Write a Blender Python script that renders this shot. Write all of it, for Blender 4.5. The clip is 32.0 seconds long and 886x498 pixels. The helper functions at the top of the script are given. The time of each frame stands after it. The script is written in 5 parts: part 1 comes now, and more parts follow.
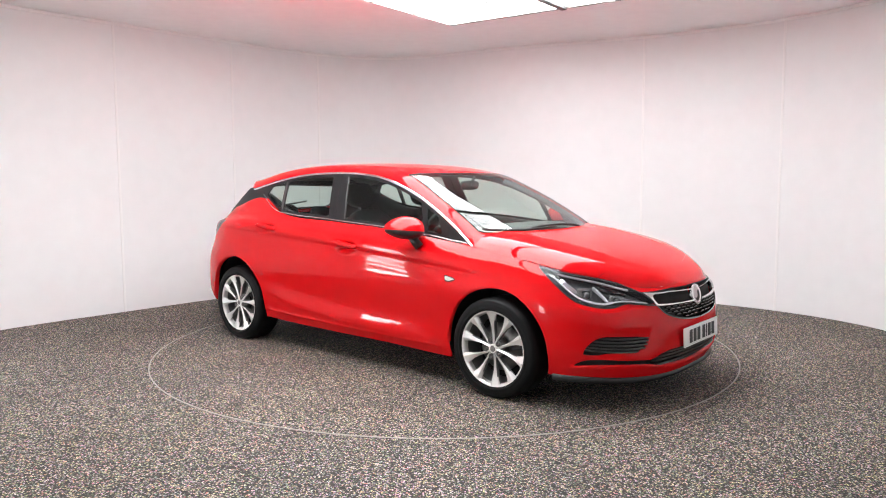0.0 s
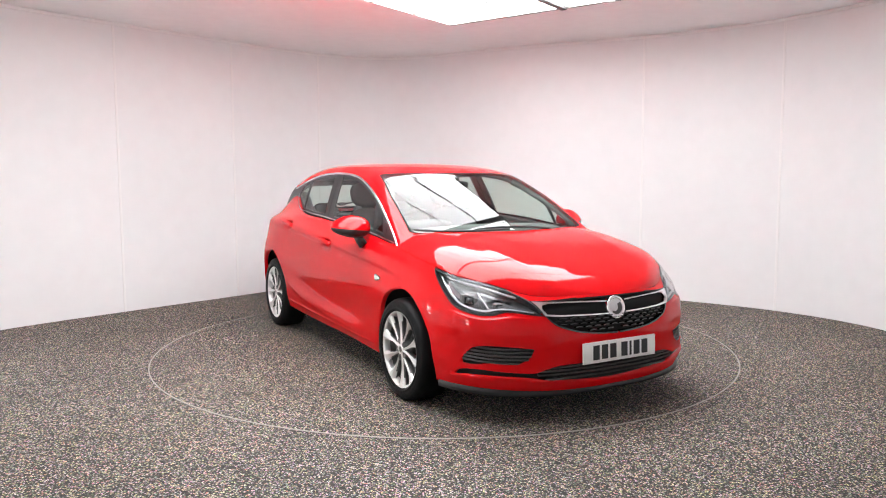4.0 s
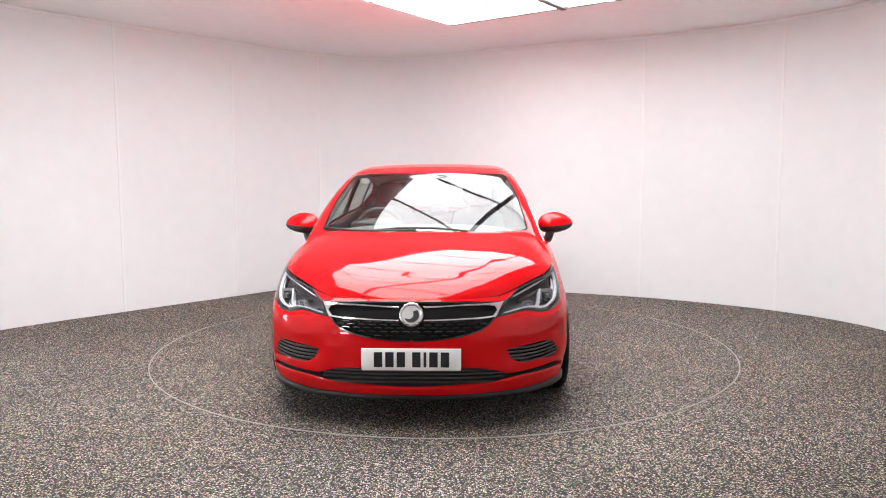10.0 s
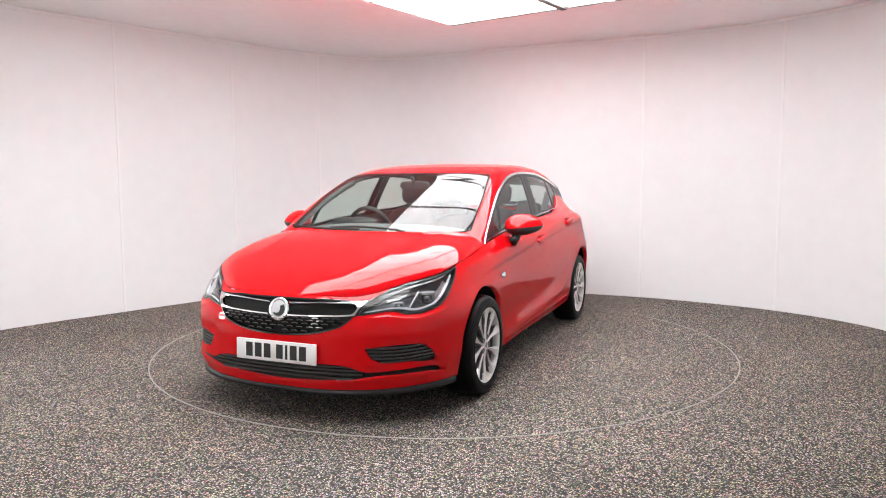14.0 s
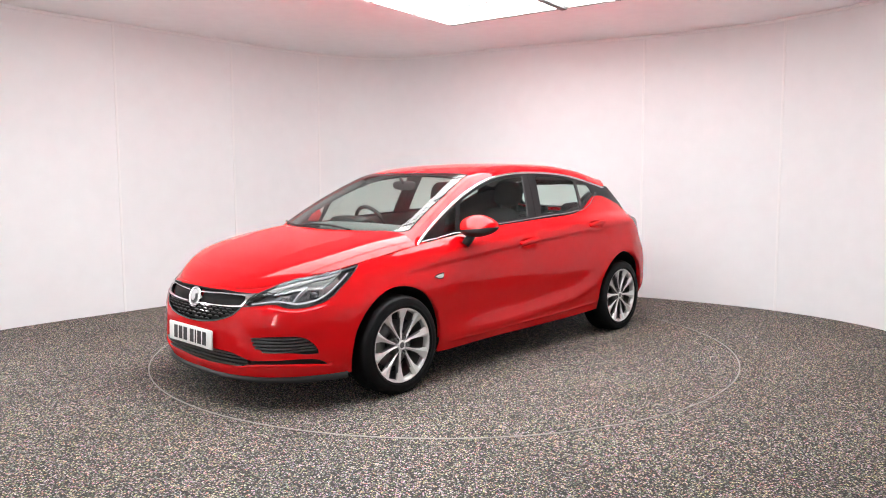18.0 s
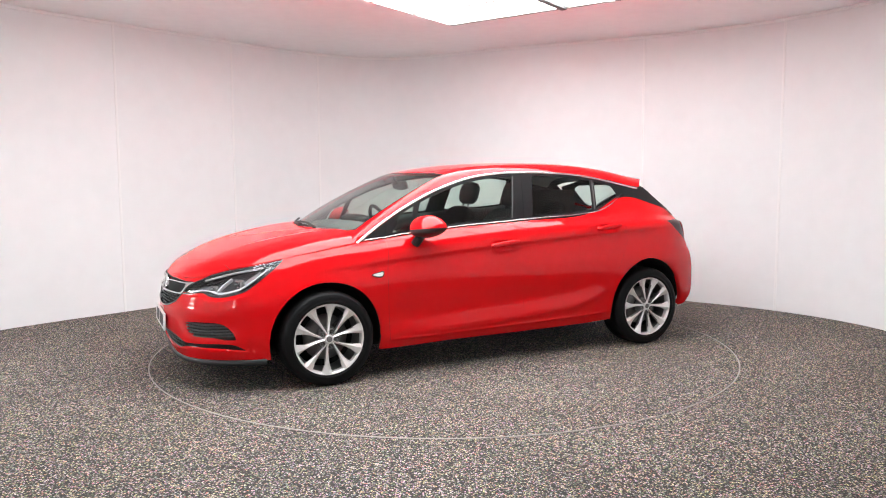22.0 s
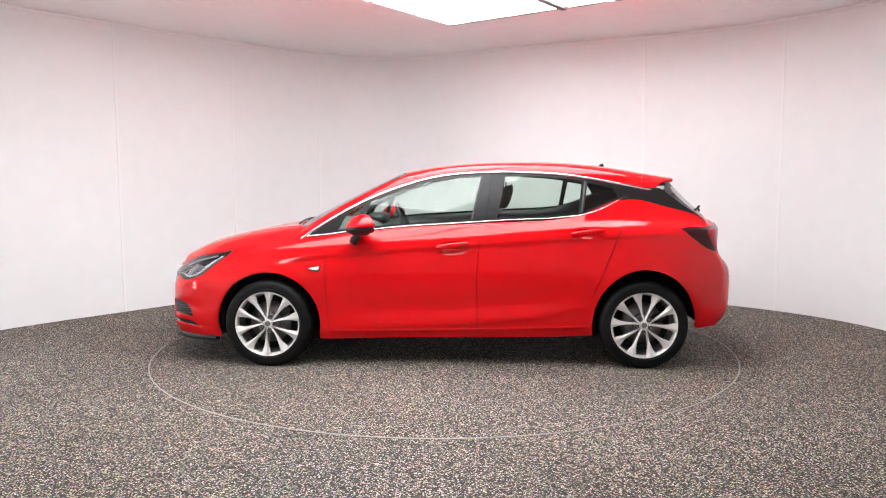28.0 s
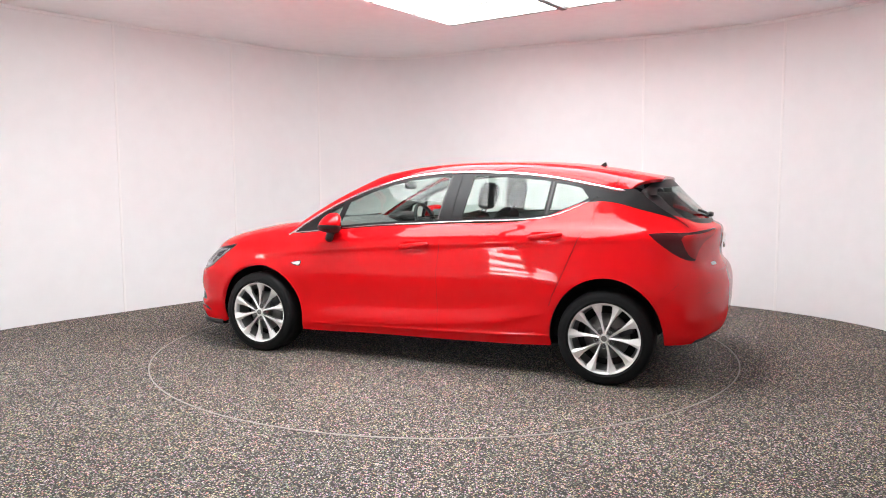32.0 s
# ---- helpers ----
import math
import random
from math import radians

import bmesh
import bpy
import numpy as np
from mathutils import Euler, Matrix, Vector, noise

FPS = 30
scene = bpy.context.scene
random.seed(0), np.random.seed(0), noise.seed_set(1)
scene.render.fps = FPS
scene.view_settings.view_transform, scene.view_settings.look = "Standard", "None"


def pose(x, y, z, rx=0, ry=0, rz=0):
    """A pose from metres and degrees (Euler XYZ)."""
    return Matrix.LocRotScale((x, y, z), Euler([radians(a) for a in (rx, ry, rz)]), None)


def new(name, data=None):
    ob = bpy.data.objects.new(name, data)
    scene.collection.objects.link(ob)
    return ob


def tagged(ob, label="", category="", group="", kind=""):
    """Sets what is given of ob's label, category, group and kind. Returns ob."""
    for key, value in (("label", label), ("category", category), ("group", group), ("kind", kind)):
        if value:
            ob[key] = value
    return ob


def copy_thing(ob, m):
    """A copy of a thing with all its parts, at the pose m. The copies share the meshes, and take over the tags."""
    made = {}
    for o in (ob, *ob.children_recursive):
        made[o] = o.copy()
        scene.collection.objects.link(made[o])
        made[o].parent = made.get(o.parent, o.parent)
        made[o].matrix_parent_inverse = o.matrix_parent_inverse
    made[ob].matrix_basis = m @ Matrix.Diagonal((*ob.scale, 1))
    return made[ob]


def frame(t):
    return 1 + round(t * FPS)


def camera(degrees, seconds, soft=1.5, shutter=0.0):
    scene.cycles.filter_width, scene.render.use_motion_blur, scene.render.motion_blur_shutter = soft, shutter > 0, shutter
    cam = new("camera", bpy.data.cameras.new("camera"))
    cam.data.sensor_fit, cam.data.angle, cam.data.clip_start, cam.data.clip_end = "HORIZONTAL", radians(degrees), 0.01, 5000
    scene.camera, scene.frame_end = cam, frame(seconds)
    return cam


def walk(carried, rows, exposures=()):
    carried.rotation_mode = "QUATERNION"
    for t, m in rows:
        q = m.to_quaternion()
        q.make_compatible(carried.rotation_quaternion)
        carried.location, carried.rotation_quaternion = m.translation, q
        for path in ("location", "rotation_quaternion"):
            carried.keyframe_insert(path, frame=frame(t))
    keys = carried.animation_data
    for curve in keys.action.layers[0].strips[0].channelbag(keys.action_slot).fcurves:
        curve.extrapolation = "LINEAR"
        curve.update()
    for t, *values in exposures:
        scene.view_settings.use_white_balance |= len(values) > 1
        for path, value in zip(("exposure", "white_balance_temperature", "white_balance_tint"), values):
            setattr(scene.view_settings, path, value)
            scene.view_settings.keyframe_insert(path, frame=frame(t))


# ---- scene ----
# ---- camera: it stands still on a tripod before the turntable ----
cam = camera(61.76, 32.0, soft=1.05)
EYE = pose(0, -5.9534, 1.3339, 84.599, 0.2136, 0.0363)
walk(cam, [(0, EYE), (32, EYE)], exposures=[(0, 0.0, 6500, 10), (32, 0.0, 6500, 10)])

# ---- world: a closed room, next to no light from outside ----
world = bpy.data.worlds.new("world")
scene.world = world
world.use_nodes = True
world.node_tree.nodes["Background"].inputs[0].default_value = (0.8, 0.8, 0.85, 1)
world.node_tree.nodes["Background"].inputs[1].default_value = 0.02

PANEL_LIGHT = 10.0      # ceiling light panels
BANK_LIGHT = 26.0      # striped light banks on the booth wall
CEIL = 2.88


# ---- materials ----
def mat(name, color, rough=0.5, metal=0.0, **extra):
    m = bpy.data.materials.new(name)
    m.use_nodes = True
    b = m.node_tree.nodes["Principled BSDF"]
    b.inputs["Base Color"].default_value = (*color, 1)
    b.inputs["Roughness"].default_value = rough
    b.inputs["Metallic"].default_value = metal
    for key, value in extra.items():
        b.inputs[key.replace("_", " ")].default_value = value
    return m


def vary(m, scale, amount, rough_amount=0.0, bump=0.0, detail=4.0, fine=0.0):
    """Grain and stains at two scales on a plain material: colour, gloss and fine relief."""
    nt = m.node_tree
    b = nt.nodes["Principled BSDF"]
    base = tuple(b.inputs["Base Color"].default_value)
    co = nt.nodes.new("ShaderNodeTexCoord")
    n1 = nt.nodes.new("ShaderNodeTexNoise")
    n1.inputs["Scale"].default_value, n1.inputs["Detail"].default_value = scale, detail
    n2 = nt.nodes.new("ShaderNodeTexNoise")
    n2.inputs["Scale"].default_value, n2.inputs["Detail"].default_value = fine or scale * 9, 2
    for n in (n1, n2):
        nt.links.new(co.outputs["Object"], n.inputs["Vector"])
    add = nt.nodes.new("ShaderNodeMath")
    add.operation = "ADD"
    nt.links.new(n1.outputs["Fac"], add.inputs[0])
    nt.links.new(n2.outputs["Fac"], add.inputs[1])
    rng = nt.nodes.new("ShaderNodeMapRange")
    rng.inputs[1].default_value, rng.inputs[2].default_value = 0.6, 1.4
    rng.inputs[3].default_value, rng.inputs[4].default_value = 1 - amount, 1 + amount
    nt.links.new(add.outputs[0], rng.inputs[0])
    mul = nt.nodes.new("ShaderNodeVectorMath")
    mul.operation = "SCALE"
    mul.inputs[0].default_value = base[:3]
    nt.links.new(rng.outputs[0], mul.inputs["Scale"])
    nt.links.new(mul.outputs[0], b.inputs["Base Color"])
    if rough_amount:
        r0 = b.inputs["Roughness"].default_value
        rr = nt.nodes.new("ShaderNodeMapRange")
        rr.inputs[1].default_value, rr.inputs[2].default_value = 0.6, 1.4
        rr.inputs[3].default_value, rr.inputs[4].default_value = max(0.0, r0 - rough_amount), min(1.0, r0 + rough_amount)
        nt.links.new(add.outputs[0], rr.inputs[0])
        nt.links.new(rr.outputs[0], b.inputs["Roughness"])
    if bump:
        bp = nt.nodes.new("ShaderNodeBump")
        bp.inputs["Strength"].default_value, bp.inputs["Distance"].default_value = 0.5, bump
        nt.links.new(add.outputs[0], bp.inputs["Height"])
        nt.links.new(bp.outputs[0], b.inputs["Normal"])
    return m


def glow(name, color, strength):
    m = mat(name, color, 0.4)
    b = m.node_tree.nodes["Principled BSDF"]
    b.inputs["Emission Color"].default_value = (*color, 1)
    b.inputs["Emission Strength"].default_value = strength
    return m


def glass(name, tint, rough=0.0, ior=1.45):
    """Thin clear pane: see-through with a tint, with the mirror gloss of glass on it."""
    m = bpy.data.materials.new(name)
    m.use_nodes = True
    nt = m.node_tree
    nt.nodes.remove(nt.nodes["Principled BSDF"])
    out = nt.nodes["Material Output"]
    tr = nt.nodes.new("ShaderNodeBsdfTransparent")
    tr.inputs[0].default_value = (*tint, 1)
    gl = nt.nodes.new("ShaderNodeBsdfGlossy")
    gl.inputs["Roughness"].default_value = rough
    lw = nt.nodes.new("ShaderNodeLayerWeight")
    lw.inputs[0].default_value = 0.5
    pw = nt.nodes.new("ShaderNodeMath")
    pw.operation = "POWER"
    pw.inputs[1].default_value = 5.0
    nt.links.new(lw.outputs["Facing"], pw.inputs[0])
    fr = nt.nodes.new("ShaderNodeMapRange")
    fr.inputs[3].default_value, fr.inputs[4].default_value = ((ior - 1) / (ior + 1)) ** 2, 1.0
    nt.links.new(pw.outputs[0], fr.inputs[0])
    mx = nt.nodes.new("ShaderNodeMixShader")
    nt.links.new(fr.outputs[0], mx.inputs[0])
    nt.links.new(tr.outputs[0], mx.inputs[1])
    nt.links.new(gl.outputs[0], mx.inputs[2])
    nt.links.new(mx.outputs[0], out.inputs[0])
    return m


def speckle(name, tones, scale, rough):
    """Flooring of small bonded granules: pale and dark rounded grains with dark gaps, each grain slightly tinted."""
    m = bpy.data.materials.new(name)
    m.use_nodes = True
    nt = m.node_tree
    b = nt.nodes["Principled BSDF"]

    def add(kind, **ins):
        n = nt.nodes.new(kind)
        for key, value in ins.items():
            n.inputs[key.replace("_", " ")].default_value = value
        return n

    def spread(src, lo, hi, out_lo, out_hi):
        r = nt.nodes.new("ShaderNodeMapRange")
        for i, value in enumerate((lo, hi, out_lo, out_hi)):
            r.inputs[i + 1].default_value = value
        nt.links.new(src, r.inputs[0])
        return r.outputs[0]

    def math_node(op, p, q):
        n = nt.nodes.new("ShaderNodeMath")
        n.operation = op
        nt.links.new(p, n.inputs[0])
        nt.links.new(q, n.inputs[1])
        return n.outputs[0]

    co = add("ShaderNodeTexCoord")
    v = add("ShaderNodeTexVoronoi", Scale=scale)
    big = add("ShaderNodeTexNoise", Scale=1.1, Detail=5.0)
    clump = add("ShaderNodeTexNoise", Scale=34.0, Detail=4.0)
    warm = add("ShaderNodeTexNoise", Scale=0.45, Detail=3.0)
    for n in (v, big, clump, warm):
        nt.links.new(co.outputs["Object"], n.inputs["Vector"])
    sep = add("ShaderNodeSeparateColor")
    nt.links.new(v.outputs["Color"], sep.inputs[0])
    ramp = add("ShaderNodeValToRGB")
    ramp.color_ramp.interpolation = "CONSTANT"
    while len(ramp.color_ramp.elements) < len(tones):
        ramp.color_ramp.elements.new(0.5)
    at = 0.0
    for e, (share, c) in zip(ramp.color_ramp.elements, tones):
        e.position, e.color = at, (*c, 1)
        at += share
    nt.links.new(sep.outputs[0], ramp.inputs[0])
    # tint of each grain
    tint = nt.nodes.new("ShaderNodeVectorMath")
    tint.operation = "MULTIPLY_ADD"
    tint.inputs[1].default_value = (0.68, 0.64, 0.66)
    tint.inputs[2].default_value = (0.66, 0.68, 0.64)
    nt.links.new(v.outputs["Color"], tint.inputs[0])
    c1 = nt.nodes.new("ShaderNodeVectorMath")
    c1.operation = "MULTIPLY"
    nt.links.new(ramp.outputs[0], c1.inputs[0])
    nt.links.new(tint.outputs[0], c1.inputs[1])
    # brown and grey patches
    mix = nt.nodes.new("ShaderNodeMix")
    mix.data_type = "VECTOR"
    nt.links.new(spread(warm.outputs["Fac"], 0.35, 0.65, 0, 1), mix.inputs[0])
    mix.inputs[4].default_value, mix.inputs[5].default_value = (1.0, 1.0, 1.0), (1.05, 1.0, 0.93)
    c2 = nt.nodes.new("ShaderNodeVectorMath")
    c2.operation = "MULTIPLY"
    nt.links.new(c1.outputs[0], c2.inputs[0])
    nt.links.new(mix.outputs[1], c2.inputs[1])
    # dark gaps between the grains, clumps and large stains
    k = math_node("MULTIPLY", spread(v.outputs["Distance"], 0.34, 0.53, 1.0, 0.07), spread(big.outputs["Fac"], 0.3, 0.7, 0.86, 1.12))
    k = math_node("MULTIPLY", k, spread(clump.outputs["Fac"], 0.34, 0.66, 0.80, 1.22))
    mul = nt.nodes.new("ShaderNodeVectorMath")
    mul.operation = "SCALE"
    nt.links.new(c2.outputs[0], mul.inputs[0])
    nt.links.new(k, mul.inputs["Scale"])
    nt.links.new(mul.outputs[0], b.inputs["Base Color"])
    b.inputs["Roughness"].default_value = rough
    bp = add("ShaderNodeBump", Strength=0.6, Distance=0.002)
    bp.invert = True
    nt.links.new(v.outputs["Distance"], bp.inputs["Height"])
    nt.links.new(bp.outputs[0], b.inputs["Normal"])
    return m


TONES = [(0.14, (0.018, 0.018, 0.0165)), (0.22, (0.16, 0.157, 0.142)), (0.27, (0.29, 0.284, 0.254)), (0.24, (0.43, 0.421, 0.379)),
         (0.09, (0.56, 0.547, 0.495)), (0.04, (0.41, 0.25, 0.22))]
M = {}
M["floor"] = speckle("granule_floor", TONES, 112.0, 0.8)
M["wall"] = vary(mat("white_wall_panel", (0.84, 0.845, 0.855), 0.45), 0.7, 0.025, 0.05, 0.0)
M["strip"] = mat("white_joint_strip", (0.88, 0.88, 0.88), 0.4)
M["ceiling"] = vary(mat("white_ceiling", (0.92, 0.92, 0.925), 0.6), 0.8, 0.03)
M["lightpanel"] = glow("light_panel", (0.955, 0.985, 1.0), PANEL_LIGHT)
M["tube"] = glow("light_bank_tube", (1.0, 0.99, 0.98), BANK_LIGHT)
M["lightframe"] = mat("light_frame_grey", (0.09, 0.085, 0.085), 0.4)
M["ring"] = vary(mat("steel_ring", (0.29, 0.275, 0.255), 0.5, 0.3), 6, 0.12, 0.1)
M["white"] = mat("bright_lamp_plastic", (0.70, 0.70, 0.72), 0.2, 0.0)
M["red"] = vary(mat("red_paint", (0.63, 0.0025, 0.0055), 0.5, 0.0, Specular_IOR_Level=0.0, Coat_Weight=0.70, Coat_Roughness=0.035, Coat_IOR=1.5), 1.3, 0.03)
M["black"] = vary(mat("black_plastic", (0.014, 0.014, 0.015), 0.45), 30, 0.2, 0.1)
M["slat"] = vary(mat("dark_grey_slat_plastic", (0.045, 0.043, 0.043), 0.4), 30, 0.15, 0.1)
M["gloss"] = mat("gloss_black", (0.008, 0.008, 0.009), 0.12, 0.0, Coat_Weight=0.6, Coat_Roughness=0.02)
M["dark"] = mat("dark_gap", (0.004, 0.004, 0.004), 0.8)
M["chrome"] = mat("chrome", (0.74, 0.74, 0.75), 0.08, 1.0)
M["alloy"] = vary(mat("silver_alloy", (0.74, 0.73, 0.72), 0.38, 0.58), 3, 0.02)
M["alloyside"] = mat("grey_painted_alloy", (0.16, 0.158, 0.155), 0.45, 0.3)
M["alloydark"] = mat("dark_alloy", (0.05, 0.05, 0.055), 0.5, 0.4)
M["tyre"] = vary(mat("tyre_rubber", (0.005, 0.005, 0.0055), 0.55, 0.0, Specular_IOR_Level=0.16), 25, 0.25, 0.15, 0.0004)
M["glass"] = glass("windscreen_glass", (0.82, 0.91, 0.87), 0.0, 1.75)
M["sideglass"] = glass("green_tinted_side_glass", (0.76, 0.87, 0.82), 0.0, 1.55)
M["rubber"] = mat("matt_black_seal", (0.008, 0.008, 0.008), 0.7, 0.0, Specular_IOR_Level=0.1)
M["pillar"] = vary(mat("satin_black_film", (0.010, 0.010, 0.011), 0.36, 0.0, Specular_IOR_Level=0.32), 30, 0.15, 0.05)
M["taildark"] = mat("smoked_red_lens", (0.040, 0.005, 0.007), 0.2, 0.0, Specular_IOR_Level=0.22)
M["glassdark"] = glass("tailgate_glass", (0.70, 0.78, 0.75))
M["lampback"] = vary(mat("dark_grey_lamp_bowl", (0.10, 0.10, 0.105), 0.35, 0.2), 40, 0.25)
M["lens"] = glass("clear_lamp_lens", (0.92, 0.93, 0.95), 0.0, 1.5)
M["redlens"] = mat("red_lamp_lens", (0.34, 0.006, 0.009), 0.25, 0.0, Specular_IOR_Level=0.2)
M["cloth"] = vary(mat("charcoal_seat_cloth", (0.02, 0.02, 0.022), 0.9), 40, 0.3, 0.05, 0.001)
M["trimgrey"] = vary(mat("grey_interior_trim", (0.10, 0.10, 0.10), 0.8), 20, 0.1)
M["headlining"] = mat("grey_headlining", (0.30, 0.295, 0.28), 0.9)
M["plate"] = mat("white_plate", (0.88, 0.88, 0.86), 0.35)
M["ink"] = mat("plate_black", (0.01, 0.01, 0.012), 0.4)
M["mirror"] = mat("dim_mirror", (0.30, 0.31, 0.33), 0.03, 1.0)
M["steel"] = vary(mat("brake_steel", (0.22, 0.215, 0.21), 0.4, 0.9), 20, 0.2, 0.1)
M["amber"] = mat("pale_indicator_lens", (0.62, 0.60, 0.57), 0.12, 0.0, Coat_Weight=1.0)


# ---- building helpers ----
def mesh_of(name, verts, faces, smooth=False):
    me = bpy.data.meshes.new(name)
    me.from_pydata([tuple(map(float, v)) for v in verts], [], [tuple(map(int, f)) for f in faces])
    if smooth:
        me.polygons.foreach_set("use_smooth", [True] * len(me.polygons))
    me.update()
    return me


def part(name, geo, material, parent=None, label="", at=None):
    """Links a bmesh or a ready mesh as one object under a thing or a part."""
    if isinstance(geo, bmesh.types.BMesh):
        me = bpy.data.meshes.new(name)
        geo.normal_update()
        geo.to_mesh(me)
        geo.free()
    else:
        me = geo
    if material is not None:
        me.materials.clear()
        me.materials.append(material)
    ob = new(name, me)
    ob.parent = parent
    if at is not None:
        ob.matrix_basis = at
    if label:
        tagged(ob, label)
    return ob


def block(x0, x1, y0, y1, z0, z1, bevel=0.0, seg=2):
    bm = bmesh.new()
    bmesh.ops.create_cube(bm, size=1, matrix=Matrix.Translation(((x0 + x1) / 2, (y0 + y1) / 2, (z0 + z1) / 2)) @ Matrix.Diagonal((x1 - x0, y1 - y0, z1 - z0, 1)))
    if bevel:
        bmesh.ops.bevel(bm, geom=list(bm.edges), offset=bevel, segments=seg, affect="EDGES", profile=0.5)
    if bevel and seg > 1:
        for f in bm.faces:
            f.smooth = True
    return bm


def lathe(profile, n=64, axis="y", closed=False):
    """A turned body: profile is a list of (radius, along) pairs."""
    verts, faces = [], []
    k = len(profile)
    for i in range(n):
        a = 2 * math.pi * i / n
        for r, h in profile:
            if axis == "y":
                verts.append((r * math.cos(a), h, r * math.sin(a)))
            else:
                verts.append((r * math.cos(a), r * math.sin(a), h))
    for i in range(n):
        j = (i + 1) % n
        for q in range(k if closed else k - 1):
            w = (q + 1) % k
            faces.append((i * k + q, i * k + w, j * k + w, j * k + q))
    me = mesh_of("lathe", verts, faces, True)
    return me


def tube(points, radius, n=8, closed=False):
    """A round bar along a line of points."""
    pts = [Vector(p) for p in points]
    verts, faces = [], []
    k = len(pts)
    for i, p in enumerate(pts):
        d = (pts[(i + 1) % k] - pts[i - 1]) if closed else (pts[min(i + 1, k - 1)] - pts[max(i - 1, 0)])
        d.normalize()
        up = Vector((0, 0, 1)) if abs(d.z) < 0.9 else Vector((1, 0, 0))
        a = d.cross(up).normalized()
        b = a.cross(d)
        for q in range(n):
            w = 2 * math.pi * q / n
            verts.append(p + radius * (a * math.cos(w) + b * math.sin(w)))
    for i in range(k if closed else k - 1):
        j = (i + 1) % k
        for q in range(n):
            w = (q + 1) % n
            faces.append((i * n + q, i * n + w, j * n + w, j * n + q))
    if not closed:
        faces.append(tuple(range(n))[::-1])
        faces.append(tuple(range((k - 1) * n, k * n)))
    return mesh_of("tube", verts, faces, True)
# ---- the room: a photo booth with curved walls ----
def wall_line():
    """The plan of the booth's wall, once round, from the seen floor line; an unseen run is added round the camera,
    drawn in to throw light on the car's front.
    """
    keys = [(-4.12, 0.2), (-3.97, 0.58), (-3.68, 0.98), (-3.34, 1.38), (-2.93, 1.87), (-2.45, 2.42), (-2.0, 2.95), (-1.45, 3.42), (-0.85, 3.68),
            (-0.3, 3.60), (0.35, 3.22), (1.0, 2.86), (1.7, 2.55), (2.2, 2.31), (2.6, 2.06), (3.04, 1.71), (3.33, 1.42), (3.6, 1.05), (3.78, 0.68),
            (3.86, 0.3), (3.85, -0.6), (3.6, -1.9), (3.05, -3.2), (2.45, -4.5), (2.1, -5.8), (1.8, -6.9), (0, -7.4), (-1.8, -6.9), (-2.1, -5.8), (-2.5, -4.5), (-3.2, -3.2), (-3.85, -1.9), (-4.18, -0.6)]
    k = len(keys)
    pts = []
    for i in range(k):
        p0, p1, p2, p3 = (np.array(keys[(i + j) % k]) for j in (-1, 0, 1, 2))
        for q in range(12):
            t = q / 12
            pts.append(0.5 * (2 * p1 + (p2 - p0) * t + (2 * p0 - 5 * p1 + 4 * p2 - p3) * t * t + (3 * p1 - p0 - 3 * p2 + p3) * t ** 3))
    return np.array(pts)


def band(line, z0, z1, depth, smooth=True):
    """An upright sheet of some thickness along a line in plan; the thickness grows outwards from the booth."""
    line = np.asarray(line)
    d = np.gradient(line, axis=0)
    d /= np.linalg.norm(d, axis=1)[:, None]
    out = line + depth * np.stack([-d[:, 1], d[:, 0]], 1)
    n = len(line)
    verts, faces = [], []
    for a, b in zip(line, out):
        verts += [(*a, z0), (*a, z1), (*b, z1), (*b, z0)]
    for i in range(n - 1):
        for q in range(4):
            w = (q + 1) % 4
            faces.append((4 * i + q, 4 * i + w, 4 * i + 4 + w, 4 * i + 4 + q))
    faces += [(0, 3, 2, 1), (4 * n - 4, 4 * n - 3, 4 * n - 2, 4 * n - 1)]
    return mesh_of("band", verts, faces)


